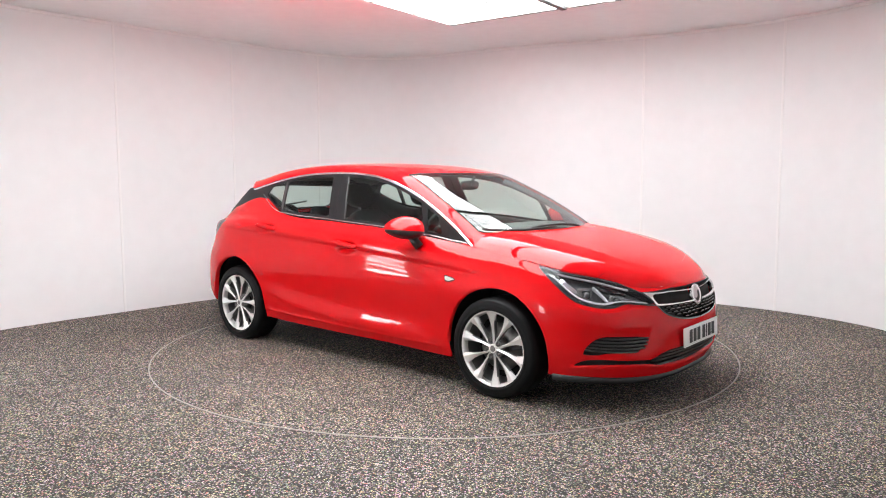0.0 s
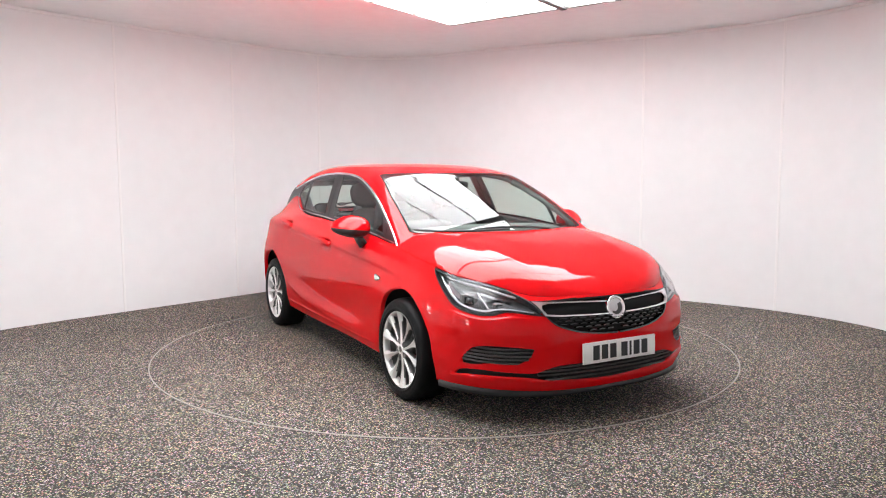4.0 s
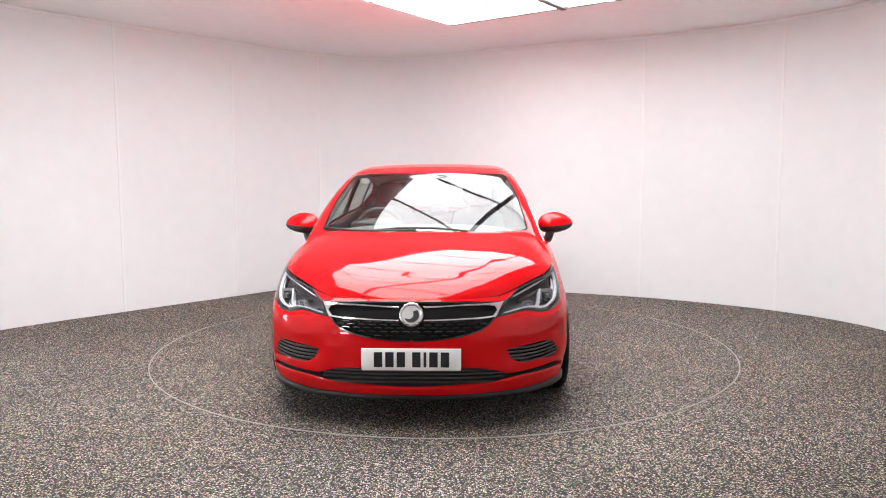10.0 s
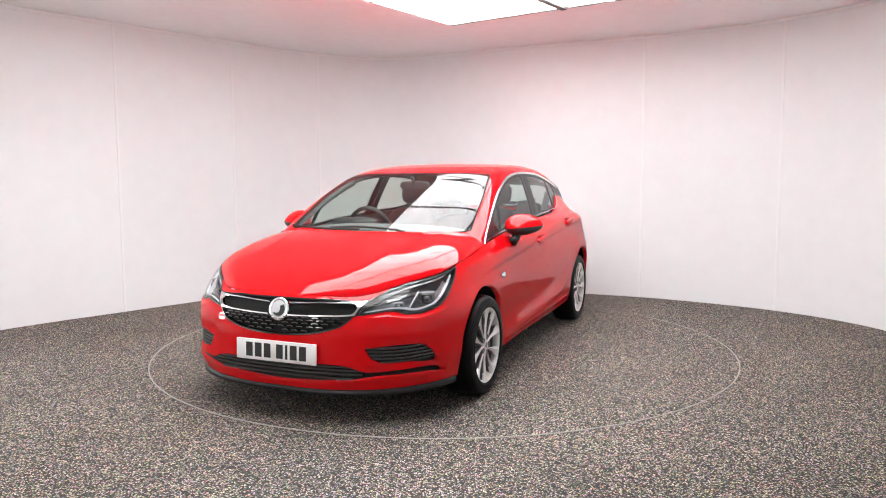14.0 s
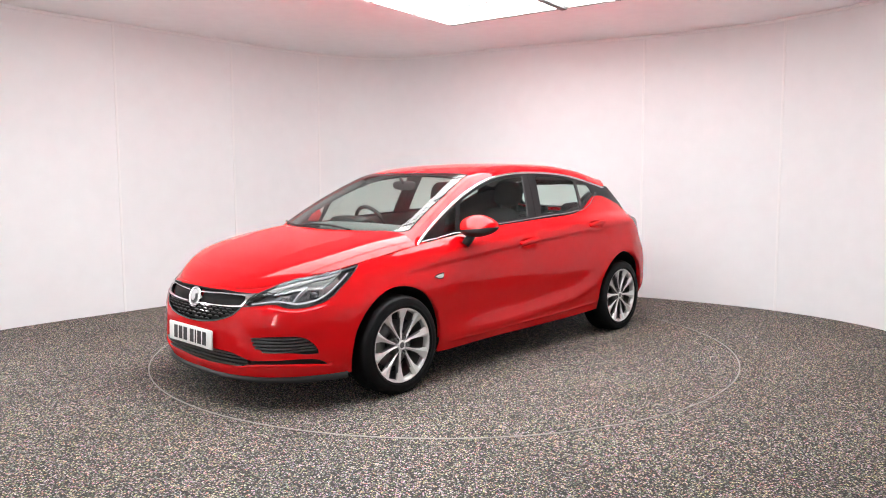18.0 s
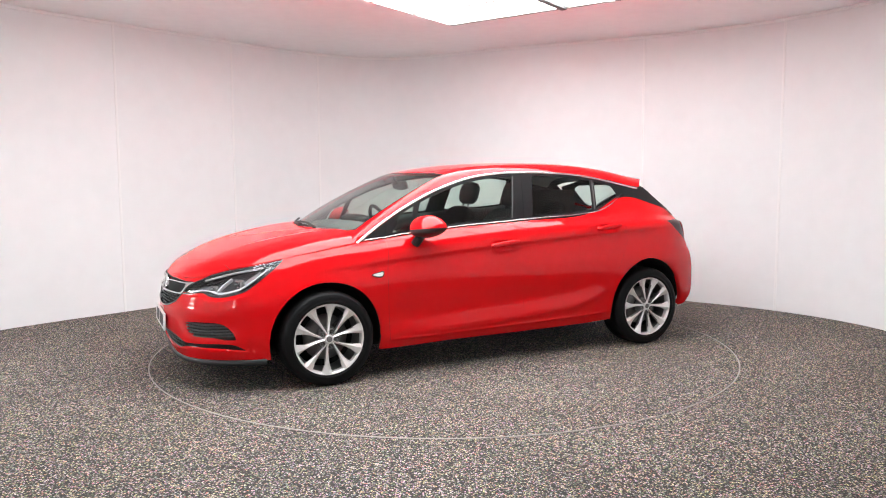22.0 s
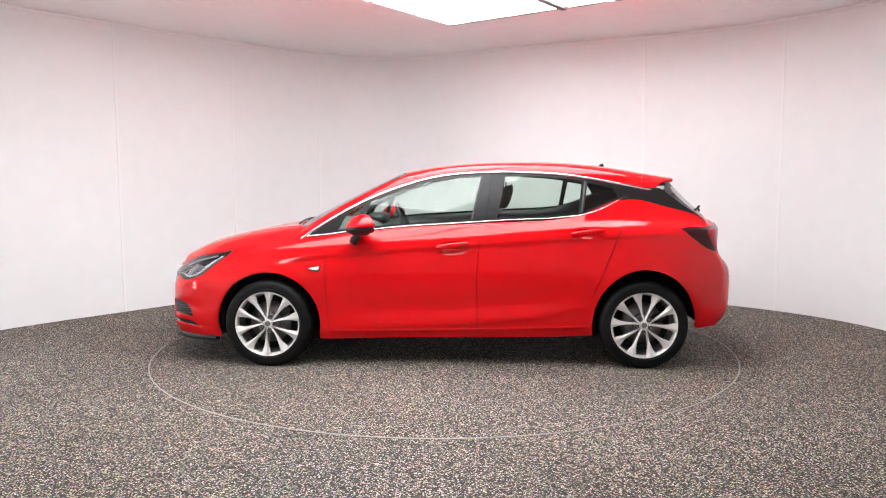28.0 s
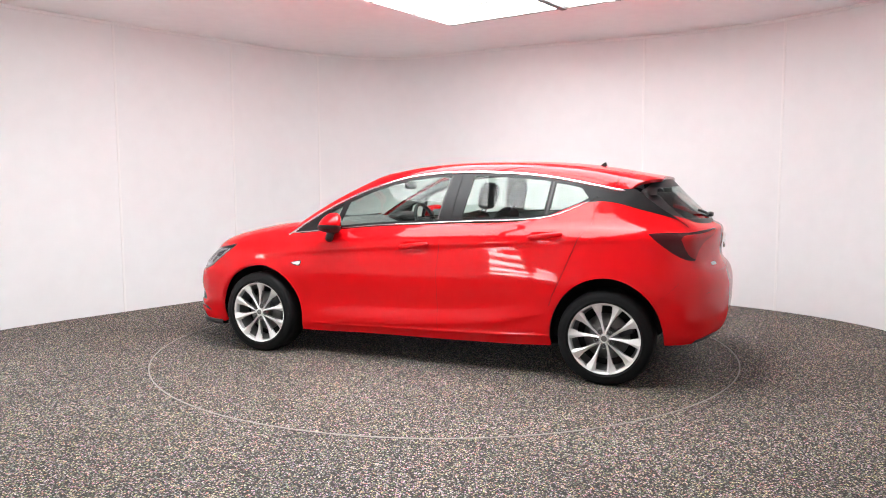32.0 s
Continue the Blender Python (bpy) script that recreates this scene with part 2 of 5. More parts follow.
def room():
    # ground sheet, turntable and its steel ring
    bm = bmesh.new()
    bmesh.ops.create_grid(bm, x_segments=2, y_segments=2, size=9)
    tagged(part("floor", bm, M["floor"], at=pose(0, 0, 0)), "speckled grey granule resin floor", "floor", kind="structure")
    line = wall_line()
    start = int(np.argmin(np.hypot(line[:, 0] + 3.26, line[:, 1] - 1.48)))
    line = np.roll(line, -start, axis=0)
    wall = tagged(new("wall"), "white curved booth wall of tall joined panels", "wall", kind="structure")
    joints = [(-3.26, 1.48), (-2.38, 2.50), (-1.53, 3.35), (2.2, 2.31), (3.33, 1.42), (3.6, -1.9), (2.45, -4.5), (0, -7.4), (-2.5, -4.5), (-3.85, -1.9)]
    at = [int(np.argmin(np.hypot(line[:, 0] - x, line[:, 1] - y))) for x, y in joints] + [len(line)]
    closed = np.vstack([line, line[:1]])
    for a, b in zip(at[:-1], at[1:]):
        part("wall_panel", band(closed[a:b + 1], 0.0, CEIL, 0.06), M["wall"], wall)
        p, q = closed[a], closed[a + 1]
        ang = math.degrees(math.atan2(q[1] - p[1], q[0] - p[0]))
        part("joint_strip", block(-0.012, 0.012, -0.0055, 0.02, 0.0, CEIL, 0.002, 1), M["strip"], wall, at=pose(*p, 0, 0, 0, ang))
    # ceiling: one sheet, the light panels hang 30 mm below it
    bm = bmesh.new()
    bmesh.ops.create_grid(bm, x_segments=2, y_segments=2, size=9)
    bmesh.ops.reverse_faces(bm, faces=bm.faces)
    tagged(part("ceiling", bm, M["ceiling"], at=pose(0, 0, CEIL)), "plain white booth ceiling", "ceiling", kind="structure")
    # shadow-gap trim where the wall meets the ceiling
    inner = closed.copy()
    d = np.gradient(inner, axis=0)
    d /= np.linalg.norm(d, axis=1)[:, None]
    inner = inner + 0.018 * np.stack([d[:, 1], -d[:, 0]], 1)
    tagged(part("trim", band(inner, CEIL - 0.03, CEIL - 0.002, 0.016), M["strip"]), "thin white trim along the top of the wall", "trim", kind="structure")


def light_ceiling():
    """Flat light boxes of 1.2 by 0.6 m panels in two runs with a grey bar between."""
    e1 = Vector((0.815, -0.58, 0)).normalized()
    ang = math.degrees(math.atan2(e1.y, e1.x))
    corner = Vector((0.073, 1.56, 0))
    root = tagged(new("ceiling_light"), "large flat ceiling light of white glowing panels in grey frames", "ceiling light")
    root.matrix_basis = pose(corner.x, corner.y, CEIL, 0, 0, ang)
    w, h = 1.2, 0.6
    panel = block(0.006, w - 0.006, -h + 0.006, -0.006, -0.03, -0.004, 0.0)
    me = None
    for c in range(COLS):
        for r in range(ROWS):
            p = part("light_panel", panel if me is None else me, M["lightpanel"], root, at=pose(c * (w + 0.08), -r * h, 0))
            me = p.data
            part("seam", block(0, w, -0.015, 0.015, -0.034, -0.002), M["lightframe"], root, at=pose(c * (w + 0.08), -r * h, 0))
        if c:
            part("bar", block(-0.07, -0.01, -ROWS * h, 0, -0.05, -0.002, 0.004, 1), M["lightframe"], root, at=pose(c * (w + 0.08), 0, 0))


def light_bank():
    """A wall light of four level tubes in a white case; it shines along its -y."""
    root = tagged(new("light_bank"), "white wall light with four level glowing tubes", "wall light", "light banks on the booth wall")
    part("case", block(-.24, .24, .0, .05, -.54, .54, .012, 1), M["strip"], root)
    for z in (-.39, -.13, .13, .39):
        part("tube", block(-.19, .19, -.035, -.002, -.055, .055, .02, 2), M["tube"], root, at=pose(0, 0, z))
    for x in (-.215, .215):
        part("end_cap", block(-.015, .015, -.03, -.002, -.49, .49, .004, 1), M["strip"], root, at=pose(x, 0, 0))
    return root


COLS, ROWS = 2, 7
room()
light_ceiling()
bank = light_bank()
bank.matrix_basis = pose(-4.0, -1.25, .92, 0, 0, 104)
copy_thing(bank, pose(-2.53, -4.33, .92, 0, 0, 114))
# ---- turntable ----
turntable = tagged(new("turntable"), "round turntable faced with the floor's speckled granules", "turntable")
part("deck", lathe([(0.0, 0.0), (0.75, 0.0), (1.5, 0.0), (2.237, 0.0)], 128, "z"), M["floor"], turntable)
part("edge_ring", lathe([(2.240, -0.01), (2.240, 0.0015), (2.248, 0.0015), (2.248, -0.01)], 160, "z"), M["ring"], turntable, "thin pale steel edge ring")
# ---- the car's skin: smooth surfaces that all panels are cut from ----
# car space: x forward from the middle of the wheelbase, y to the car's left, z up
# the wrap: seven lines round the lower body, from the middle of the front to the middle of the rear
LINES = [
    [(2.185, 0, .178), (2.175, .25, .179), (2.125, .5, .190), (2.04, .65, .198), (1.90, .775, .205), (1.70, .85, .205), (1.33, .86, .21), (.95, .845, .195),
     (.4, .835, .205), (-.2, .835, .21), (-.85, .84, .225), (-1.33, .85, .26), (-1.68, .83, .285), (-1.85, .75, .295), (-1.95, .5, .30), (-1.97, 0, .30)],
    [(2.235, 0, .29), (2.225, .25, .29), (2.17, .5, .29), (2.085, .66, .295), (1.935, .80, .31), (1.72, .875, .32), (1.33, .875, .31), (.95, .865, .26),
     (.4, .86, .27), (-.2, .86, .275), (-.85, .865, .30), (-1.33, .87, .33), (-1.68, .855, .35), (-1.885, .765, .36), (-2.0, .5, .36), (-2.03, 0, .36)],
    [(2.25, 0, .42), (2.24, .25, .42), (2.175, .5, .42), (2.08, .67, .42), (1.92, .81, .43), (1.71, .88, .44), (1.33, .89, .44), (.95, .875, .44),
     (.4, .868, .45), (-.2, .868, .45), (-.85, .875, .46), (-1.33, .89, .48), (-1.68, .865, .48), (-1.90, .765, .50), (-2.02, .5, .51), (-2.055, 0, .51)],
    [(2.25, 0, .55), (2.235, .25, .55), (2.16, .5, .55), (2.06, .67, .56), (1.90, .81, .58), (1.70, .875, .60), (1.33, .90, .64), (.95, .893, .66),
     (.4, .883, .67), (-.2, .882, .68), (-.85, .885, .69), (-1.33, .90, .68), (-1.67, .865, .68), (-1.885, .755, .70), (-2.0, .5, .70), (-2.035, 0, .70)],
    [(2.235, 0, .64), (2.215, .25, .64), (2.13, .5, .64), (2.0, .68, .66), (1.84, .80, .69), (1.66, .845, .72), (1.33, .862, .785), (.95, .868, .84),
     (.4, .866, .89), (-.2, .864, .925), (-.85, .855, .96), (-1.3, .845, .97), (-1.62, .813, .957), (-1.815, .725, .947), (-1.928, .5, .92), (-1.99, 0, .92)],
    [(2.214, 0, .673), (2.194, .25, .673), (2.102, .491, .675), (1.952, .672, .713), (1.796, .775, .746), (1.631, .812, .777), (1.33, .828, .835), (.963, .838, .893),
     (.4, .822, .957), (-.2, .818, .992), (-.85, .797, 1.025), (-1.285, .738, 1.055), (-1.575, .718, 1.037), (-1.785, .67, .997), (-1.912, .478, .985), (-1.983, 0, .998)],
    [(2.19, 0, .70), (2.17, .25, .70), (2.07, .48, .705), (1.90, .66, .765), (1.75, .745, .80), (1.60, .775, .83), (1.33, .79, .875), (.98, .80, .925),
     (.4, .785, .985), (-.2, .78, 1.02), (-.85, .755, 1.065), (-1.25, .655, 1.198), (-1.5, .643, 1.150), (-1.715, .60, 1.093), (-1.82, .43, 1.055), (-1.915, 0, 1.038)],
]
NET = np.array(LINES)
VK = np.array([0, .09, .22, .36, .50, .58, .66])
# the wings stand steep up to the bonnet's edge
NET[5, 4:7, 1] += .014
NET[6, 4:7, 1] += .022
# the tailgate stands back above the bumper
extra = .45 * NET[3] + .55 * NET[4] + .02 * (NET[3] - NET[2] + NET[4] - NET[5]) * (0, 1, 0)
extra[13:] = [(-1.838, .738, .82), (-1.925, .5, .80), (-1.985, 0, .80)]
NET = np.concatenate([NET[:4], extra[None], NET[4:]])
VK = np.insert(VK, 4, .436)
SK = np.concatenate([[0], np.cumsum(np.linalg.norm(np.diff(NET[3], axis=0), axis=1))])
S_END, V_END = SK[-1], VK[-1]


def hermite(k, p, q, first=None, last=None):
    """Smooth curve through p (n, ...) at knots k, read at q."""
    m = np.empty_like(p)
    d = np.diff(p, axis=0) / np.diff(k).reshape(-1, *([1] * (p.ndim - 1)))
    h = np.diff(k)
    w = (h[1:] / (h[1:] + h[:-1])).reshape(-1, *([1] * (p.ndim - 1)))
    m[1:-1] = d[:-1] * w + d[1:] * (1 - w)
    m[0] = d[0] if first is None else first
    m[-1] = d[-1] if last is None else last
    i = np.clip(np.searchsorted(k, q) - 1, 0, len(k) - 2)
    hh = h[i]
    t = (q - k[i]) / hh
    ex = [slice(None)] + [None] * (p.ndim - 1)
    t, hh = t[tuple(ex)], hh[tuple(ex)]
    return (2 * t ** 3 - 3 * t ** 2 + 1) * p[i] + (t ** 3 - 2 * t ** 2 + t) * hh * m[i] + (-2 * t ** 3 + 3 * t ** 2) * p[i + 1] + (t ** 3 - t ** 2) * hh * m[i + 1]


HANDLES = ((.008, .866), (-.935, .956))


def flank_line(x):
    """Height of the pressed line along the doors."""
    return np.interp(x, [-1.8, -0.9, 0.3, 0.95, 1.6], [0.955, 0.915, 0.838, 0.785, 0.72])


def wrap(sv):
    """Points of the lower body at (s, v): s round the car, v upwards."""
    sv = np.asarray(sv, float).reshape(-1, 2)
    s, v = np.clip(sv[:, 0], 0, S_END), np.clip(sv[:, 1], 0, V_END)
    cols = NET.transpose(1, 0, 2)
    d0 = (cols[1] - cols[0]) / (SK[1] - SK[0])
    d1 = (cols[-1] - cols[-2]) / (SK[-1] - SK[-2])
    d0, d1 = d0 * (0, 1, 0), d1 * (0, 1, 0)
    rows = hermite(SK, cols, s, d0, d1)             # (n, 6, 3)
    k, h = VK, np.diff(VK)
    d = np.diff(rows, axis=1) / h[None, :, None]
    w = (h[1:] / (h[1:] + h[:-1]))[None, :, None]
    m = np.empty_like(rows)
    m[:, 1:-1] = d[:, :-1] * w + d[:, 1:] * (1 - w)
    m[:, 0], m[:, -1] = d[:, 0], d[:, -1]
    i = np.clip(np.searchsorted(k, v) - 1, 0, len(k) - 2)
    n = np.arange(len(s))
    hh = h[i][:, None]
    t = ((v - k[i]) / h[i])[:, None]
    p = (2 * t ** 3 - 3 * t ** 2 + 1) * rows[n, i] + (t ** 3 - 2 * t ** 2 + t) * hh * m[n, i] + (-2 * t ** 3 + 3 * t ** 2) * rows[n, i + 1] + (t ** 3 - t ** 2) * hh * m[n, i + 1]
    x, z = p[:, 0], p[:, 2]
    # pressed lines along the flanks
    side = np.clip((1.5 - x) / 0.5, 0, 1) * np.clip((x + 1.75) / 0.35, 0, 1)
    zc = flank_line(x)
    up = z - zc
    ridge = (0.5 + 0.5 * np.tanh(up / 0.011)) * np.exp(-np.maximum(up, 0) / 0.05) - 0.35 * np.exp(-((up + 0.03) / 0.03) ** 2)
    zl = np.interp(x, [-1.0, -0.6, 0.0, 0.5, 0.9], [0.47, 0.37, 0.315, 0.295, 0.29])
    low = np.exp(-((z - zl) / np.where(z > zl, 0.068, 0.03)) ** 2) * np.clip((0.95 - x) / 0.4, 0, 1) * np.clip((x + 1.0) / 0.25, 0, 1)
    zs = np.interp(x, [-.99, -.6, -.2, .2, .6, .93], [.285, .268, .258, .25, .243, .243]) + .014
    flange = np.exp(-((z - zs) / .011) ** 2) * np.clip((0.9 - x) / 0.1, 0, 1) * np.clip((x + .97) / 0.1, 0, 1)
    tuck = np.exp(-((z - zl - .115) / .07) ** 2) * np.clip((0.9 - x) / 0.4, 0, 1) * np.clip((x + .9) / 0.3, 0, 1)
    p[:, 1] += side * 0.0075 * ridge + 0.010 * low - .006 * tuck + .006 * flange
    # front bumper: a shallow hollow round the fog lamp, a proud band under the intakes
    face = np.stack([p[:, 0] - 1.25, p[:, 1]], 1)
    face /= np.maximum(np.linalg.norm(face, axis=1), 1e-6)[:, None]
    hollow = np.exp(-((s - .74) / .27) ** 4 - ((v - .185 + .10 * (s - .74)) / .082) ** 4)
    band_v = np.interp(s, [0, .43, .54, .72, .89, 1.01], [.042, .06, .076, .081, .072, .056])
    proud = (.5 + .5 * np.tanh((band_v - v) / .007)) * np.clip((1.12 - s) / .1, 0, 1)
    under = np.interp(s, [.5, .62, .72, .80, .88, .95], [.425, .43, .398, .383, .388, .40]) - v
    ledge = (.5 + .5 * np.tanh(under / .006)) * np.exp(-np.maximum(under, 0) / .05) * np.clip((s - .50) / .1, 0, 1) * np.clip((1.02 - s) / .1, 0, 1)
    p[:, :2] += face * (.008 * ledge + .012 * proud - .009 * hollow)[:, None]
    for hx, hz in HANDLES:
        p[:, 1] -= 0.025 * np.exp(-((x - hx) / 0.085) ** 4 - ((z - hz + 0.010) / 0.030) ** 4)
    return p


RAIL_X = np.array([-1.75, -1.66, -1.53, -1.41, -1.23, -1.07, -.84, -.44, -.235, -.03, .17, .38, .59, .80, .98, 1.116, 1.3])
RAIL_Z = np.array([1.285, 1.278, 1.267, 1.262, 1.294, 1.326, 1.363, 1.389, 1.389, 1.378, 1.35, 1.292, 1.213, 1.11, 1.0, .909, .80])
MID_X = np.array([-1.66, -1.5, -1.29, -1.07, -.85, -.40, -.18, .05, .28, .42, .70, 1.0, 1.28, 1.4])
MID_Z = np.array([1.338, 1.366, 1.404, 1.436, 1.455, 1.463, 1.457, 1.441, 1.409, 1.38, 1.254, 1.106, .966, .90])


# the windscreen and its pillars run in even curves from the roof's front edge
XW = np.linspace(.42, 1.4, 12)
MID_X = np.concatenate([MID_X[:9], XW])
MID_Z = np.concatenate([MID_Z[:9], 1.38 - .443 * (XW - .42) - .045 * (XW - .42) ** 2])
XW = np.linspace(.38, 1.3, 12)
RAIL_X = np.concatenate([RAIL_X[:11], XW])
RAIL_Z = np.concatenate([RAIL_Z[:11], 1.3748 - .1138 * XW - .2726 * XW ** 2])


def flank(xz):
    """Side of the cabin: y over (x, z)."""
    xz = np.asarray(xz, float).reshape(-1, 2)
    x, z = xz[:, 0], xz[:, 1]
    y = .80 - .365 * (z - .909) - .042 * np.maximum(0, -x - .2) ** 2 - .34 * np.maximum(0, -x - 1.45) ** 2
    y += .012 * np.sin(np.clip((z - .95) / .42, 0, 1) * np.pi)
    return np.stack([x, y, z], 1)


def rail(x):
    x = np.asarray(x, float)
    z = hermite(RAIL_X, RAIL_Z, x)
    return flank(np.stack([x, z], -1))[:, 1], z


def top(xe):
    """Roof and windscreen: (x, e), e from 0 in the middle to 1 at the rail."""
    xe = np.asarray(xe, float).reshape(-1, 2)
    x, e = xe[:, 0], np.clip(xe[:, 1], 0, 1)
    ye, zr = rail(x)
    zc = hermite(MID_X, MID_Z, x)
    front, back = np.clip((x - .2) / 1.3, 0, 1), np.clip((x + 1.6) / .5, 0, 1)
    crown = .32 + .56 * front ** 2 * (3 - 2 * front)
    power = 7 + 6 * back ** 2 * (3 - 2 * back) + 11 * np.clip((x - .1) / .9, 0, 1) ** 2
    drop = crown * e ** 2 + (1 - crown) * e ** power
    return np.stack([x, ye * e, zc - (zc - zr) * drop], 1)


def edge_line(x):
    """The bonnet's outer edge: the upper line of the wrap as (y, z) over x, for the front of the car."""
    s = np.linspace(0, SK[8], 400)
    p = wrap(np.stack([s, np.full(400, V_END)], 1))
    o = np.argsort(p[:, 0])
    return np.interp(x, p[o, 0], p[o, 1]), np.interp(x, p[o, 0], p[o, 2])


def bonnet(xe):
    """(x, e): from the cowl to the nose, e from 0 in the middle to 1 at the wing."""
    xe = np.asarray(xe, float).reshape(-1, 2)
    x, e = xe[:, 0], np.clip(xe[:, 1], 0, 1)
    ye, ze = edge_line(x)
    zc = hermite(np.array([.9, 1.15, 1.30, 1.50, 1.75, 2.0, 2.12, 2.19]), np.array([1.02, 1.0, .985, .953, .899, .815, .757, .70]), x)
    zc = np.maximum(zc, ze)
    z = zc - (zc - ze) * (.27 * e ** 3 + .73 * e ** 10)
    fade = np.clip((2.12 - x) / 0.3, 0, 1) * np.clip((x - .9) / .3, 0, 1)
    ridge = np.exp(-np.sqrt(((e * ye - np.interp(x, [1.1, 2.1], [.56, .36])) / .05) ** 2 + .15))
    return np.stack([x, ye * e, z + .007 * ridge * fade], 1)


def tailglass(yz):
    """Rear window and the hatch round it: x over (y, z)."""
    yz = np.asarray(yz, float).reshape(-1, 2)
    y, z = yz[:, 0], yz[:, 1]
    x = np.interp(z, [1.0, 1.09, 1.18, 1.32, 1.36], [-1.955, -1.87, -1.775, -1.64, -1.60]) + np.interp(z, [1.0, 1.05, 1.14, 1.26], [.16, .155, .175, .21]) * (np.abs(y) / .6) ** 2.2
    return np.stack([x, y, z], 1)
# ---- cutting panels out of the skins ----
def normals_of(surf, uv, h=1e-3):
    uv = np.asarray(uv, float)
    a = surf(uv + (h, 0)) - surf(uv - (h, 0))
    b = surf(uv + (0, h)) - surf(uv - (0, h))
    n = np.cross(a, b)
    n /= np.maximum(np.linalg.norm(n, axis=1), 1e-12)[:, None]
    p = surf(uv)
    out = p - np.array((0.0, 0.0, 0.55)) * 1.0
    out[:, 0] *= 0.35
    flip = (n * out).sum(1).mean() < 0
    return -n if flip else n


def inside(poly, q):
    """Which of the points q lie in the polygon."""
    poly = np.asarray(poly)
    x, y = q[:, 0], q[:, 1]
    r = np.zeros(len(q), bool)
    for a, b in zip(poly, np.roll(poly, -1, axis=0)):
        c = ((a[1] > y) != (b[1] > y)) & (x < (b[0] - a[0]) * (y - a[1]) / (b[1] - a[1] + 1e-30) + a[0])
        r ^= c
    return r


def dense(poly, step, closed=True):
    poly = np.asarray(poly, float)
    out = []
    n = len(poly)
    for i in range(n if closed else n - 1):
        a, b = poly[i], poly[(i + 1) % n]
        k = max(1, int(np.ceil(np.linalg.norm(b - a) / step)))
        out += [a + (b - a) * q / k for q in range(k)]
    if not closed:
        out.append(poly[-1])
    return np.array(out)


def curve(pts, n=8, closed=False):
    """A rounded line through a few points."""
    p = np.asarray(pts, float)
    k = np.concatenate([[0], np.cumsum(np.linalg.norm(np.diff(p, axis=0), axis=1))])
    if closed:
        q = np.vstack([p[-2:], p, p[:2]])
        d = np.concatenate([[0], np.cumsum(np.linalg.norm(np.diff(q, axis=0), axis=1))])
        return hermite(d, q, np.linspace(d[2], d[2 + len(p)], n * len(p), endpoint=False))
    return hermite(k, p, np.linspace(0, k[-1], n * (len(p) - 1) + 1))


def strip(line, w):
    """A thin closed band along a line."""
    p = np.asarray(line, float)
    d = np.gradient(p, axis=0)
    d /= np.linalg.norm(d, axis=1)[:, None]
    n = np.stack([-d[:, 1], d[:, 0]], 1) * w / 2
    return np.vstack([p + n, (p - n)[::-1]])


def inverse(surf, box, comps, pts, keep=None, nu=420, nv=110):
    """The (u, v) at which two of the three coordinates of a skin take given values."""
    u, v = np.meshgrid(np.linspace(box[0], box[1], nu), np.linspace(box[2], box[3], nv), indexing="ij")
    uv = np.stack([u.ravel(), v.ravel()], 1)
    p = surf(uv)
    if keep is not None:
        ok = keep(p)
        uv, p = uv[ok], p[ok]
    c = list(comps)
    out = []
    for t in np.asarray(pts, float):
        q = uv[np.argmin(((p[:, c] - t) ** 2).sum(1))].copy()
        for _ in range(6):
            h = 1e-4
            r = surf(q[None])[0][c] - t
            J = np.stack([(surf((q + (h, 0))[None])[0][c] - surf((q - (h, 0))[None])[0][c]) / (2 * h), (surf((q + (0, h))[None])[0][c] - surf((q - (0, h))[None])[0][c]) / (2 * h)], 1)
            step = np.linalg.lstsq(J, r, rcond=None)[0]
            q = q - np.clip(step, -.05, .05)
            q = np.clip(q, (box[0], box[2]), (box[1], box[3]))
        out.append(q)
    return np.array(out)


WRAP_BOX = (0.0, S_END, 0.0, V_END)


def on_side(*pts):
    return inverse(wrap, WRAP_BOX, (0, 2), pts, lambda p: (p[:, 1] > 0.6))


def on_front(*pts):
    return inverse(wrap, WRAP_BOX, (1, 2), pts, lambda p: p[:, 0] > 1.5)


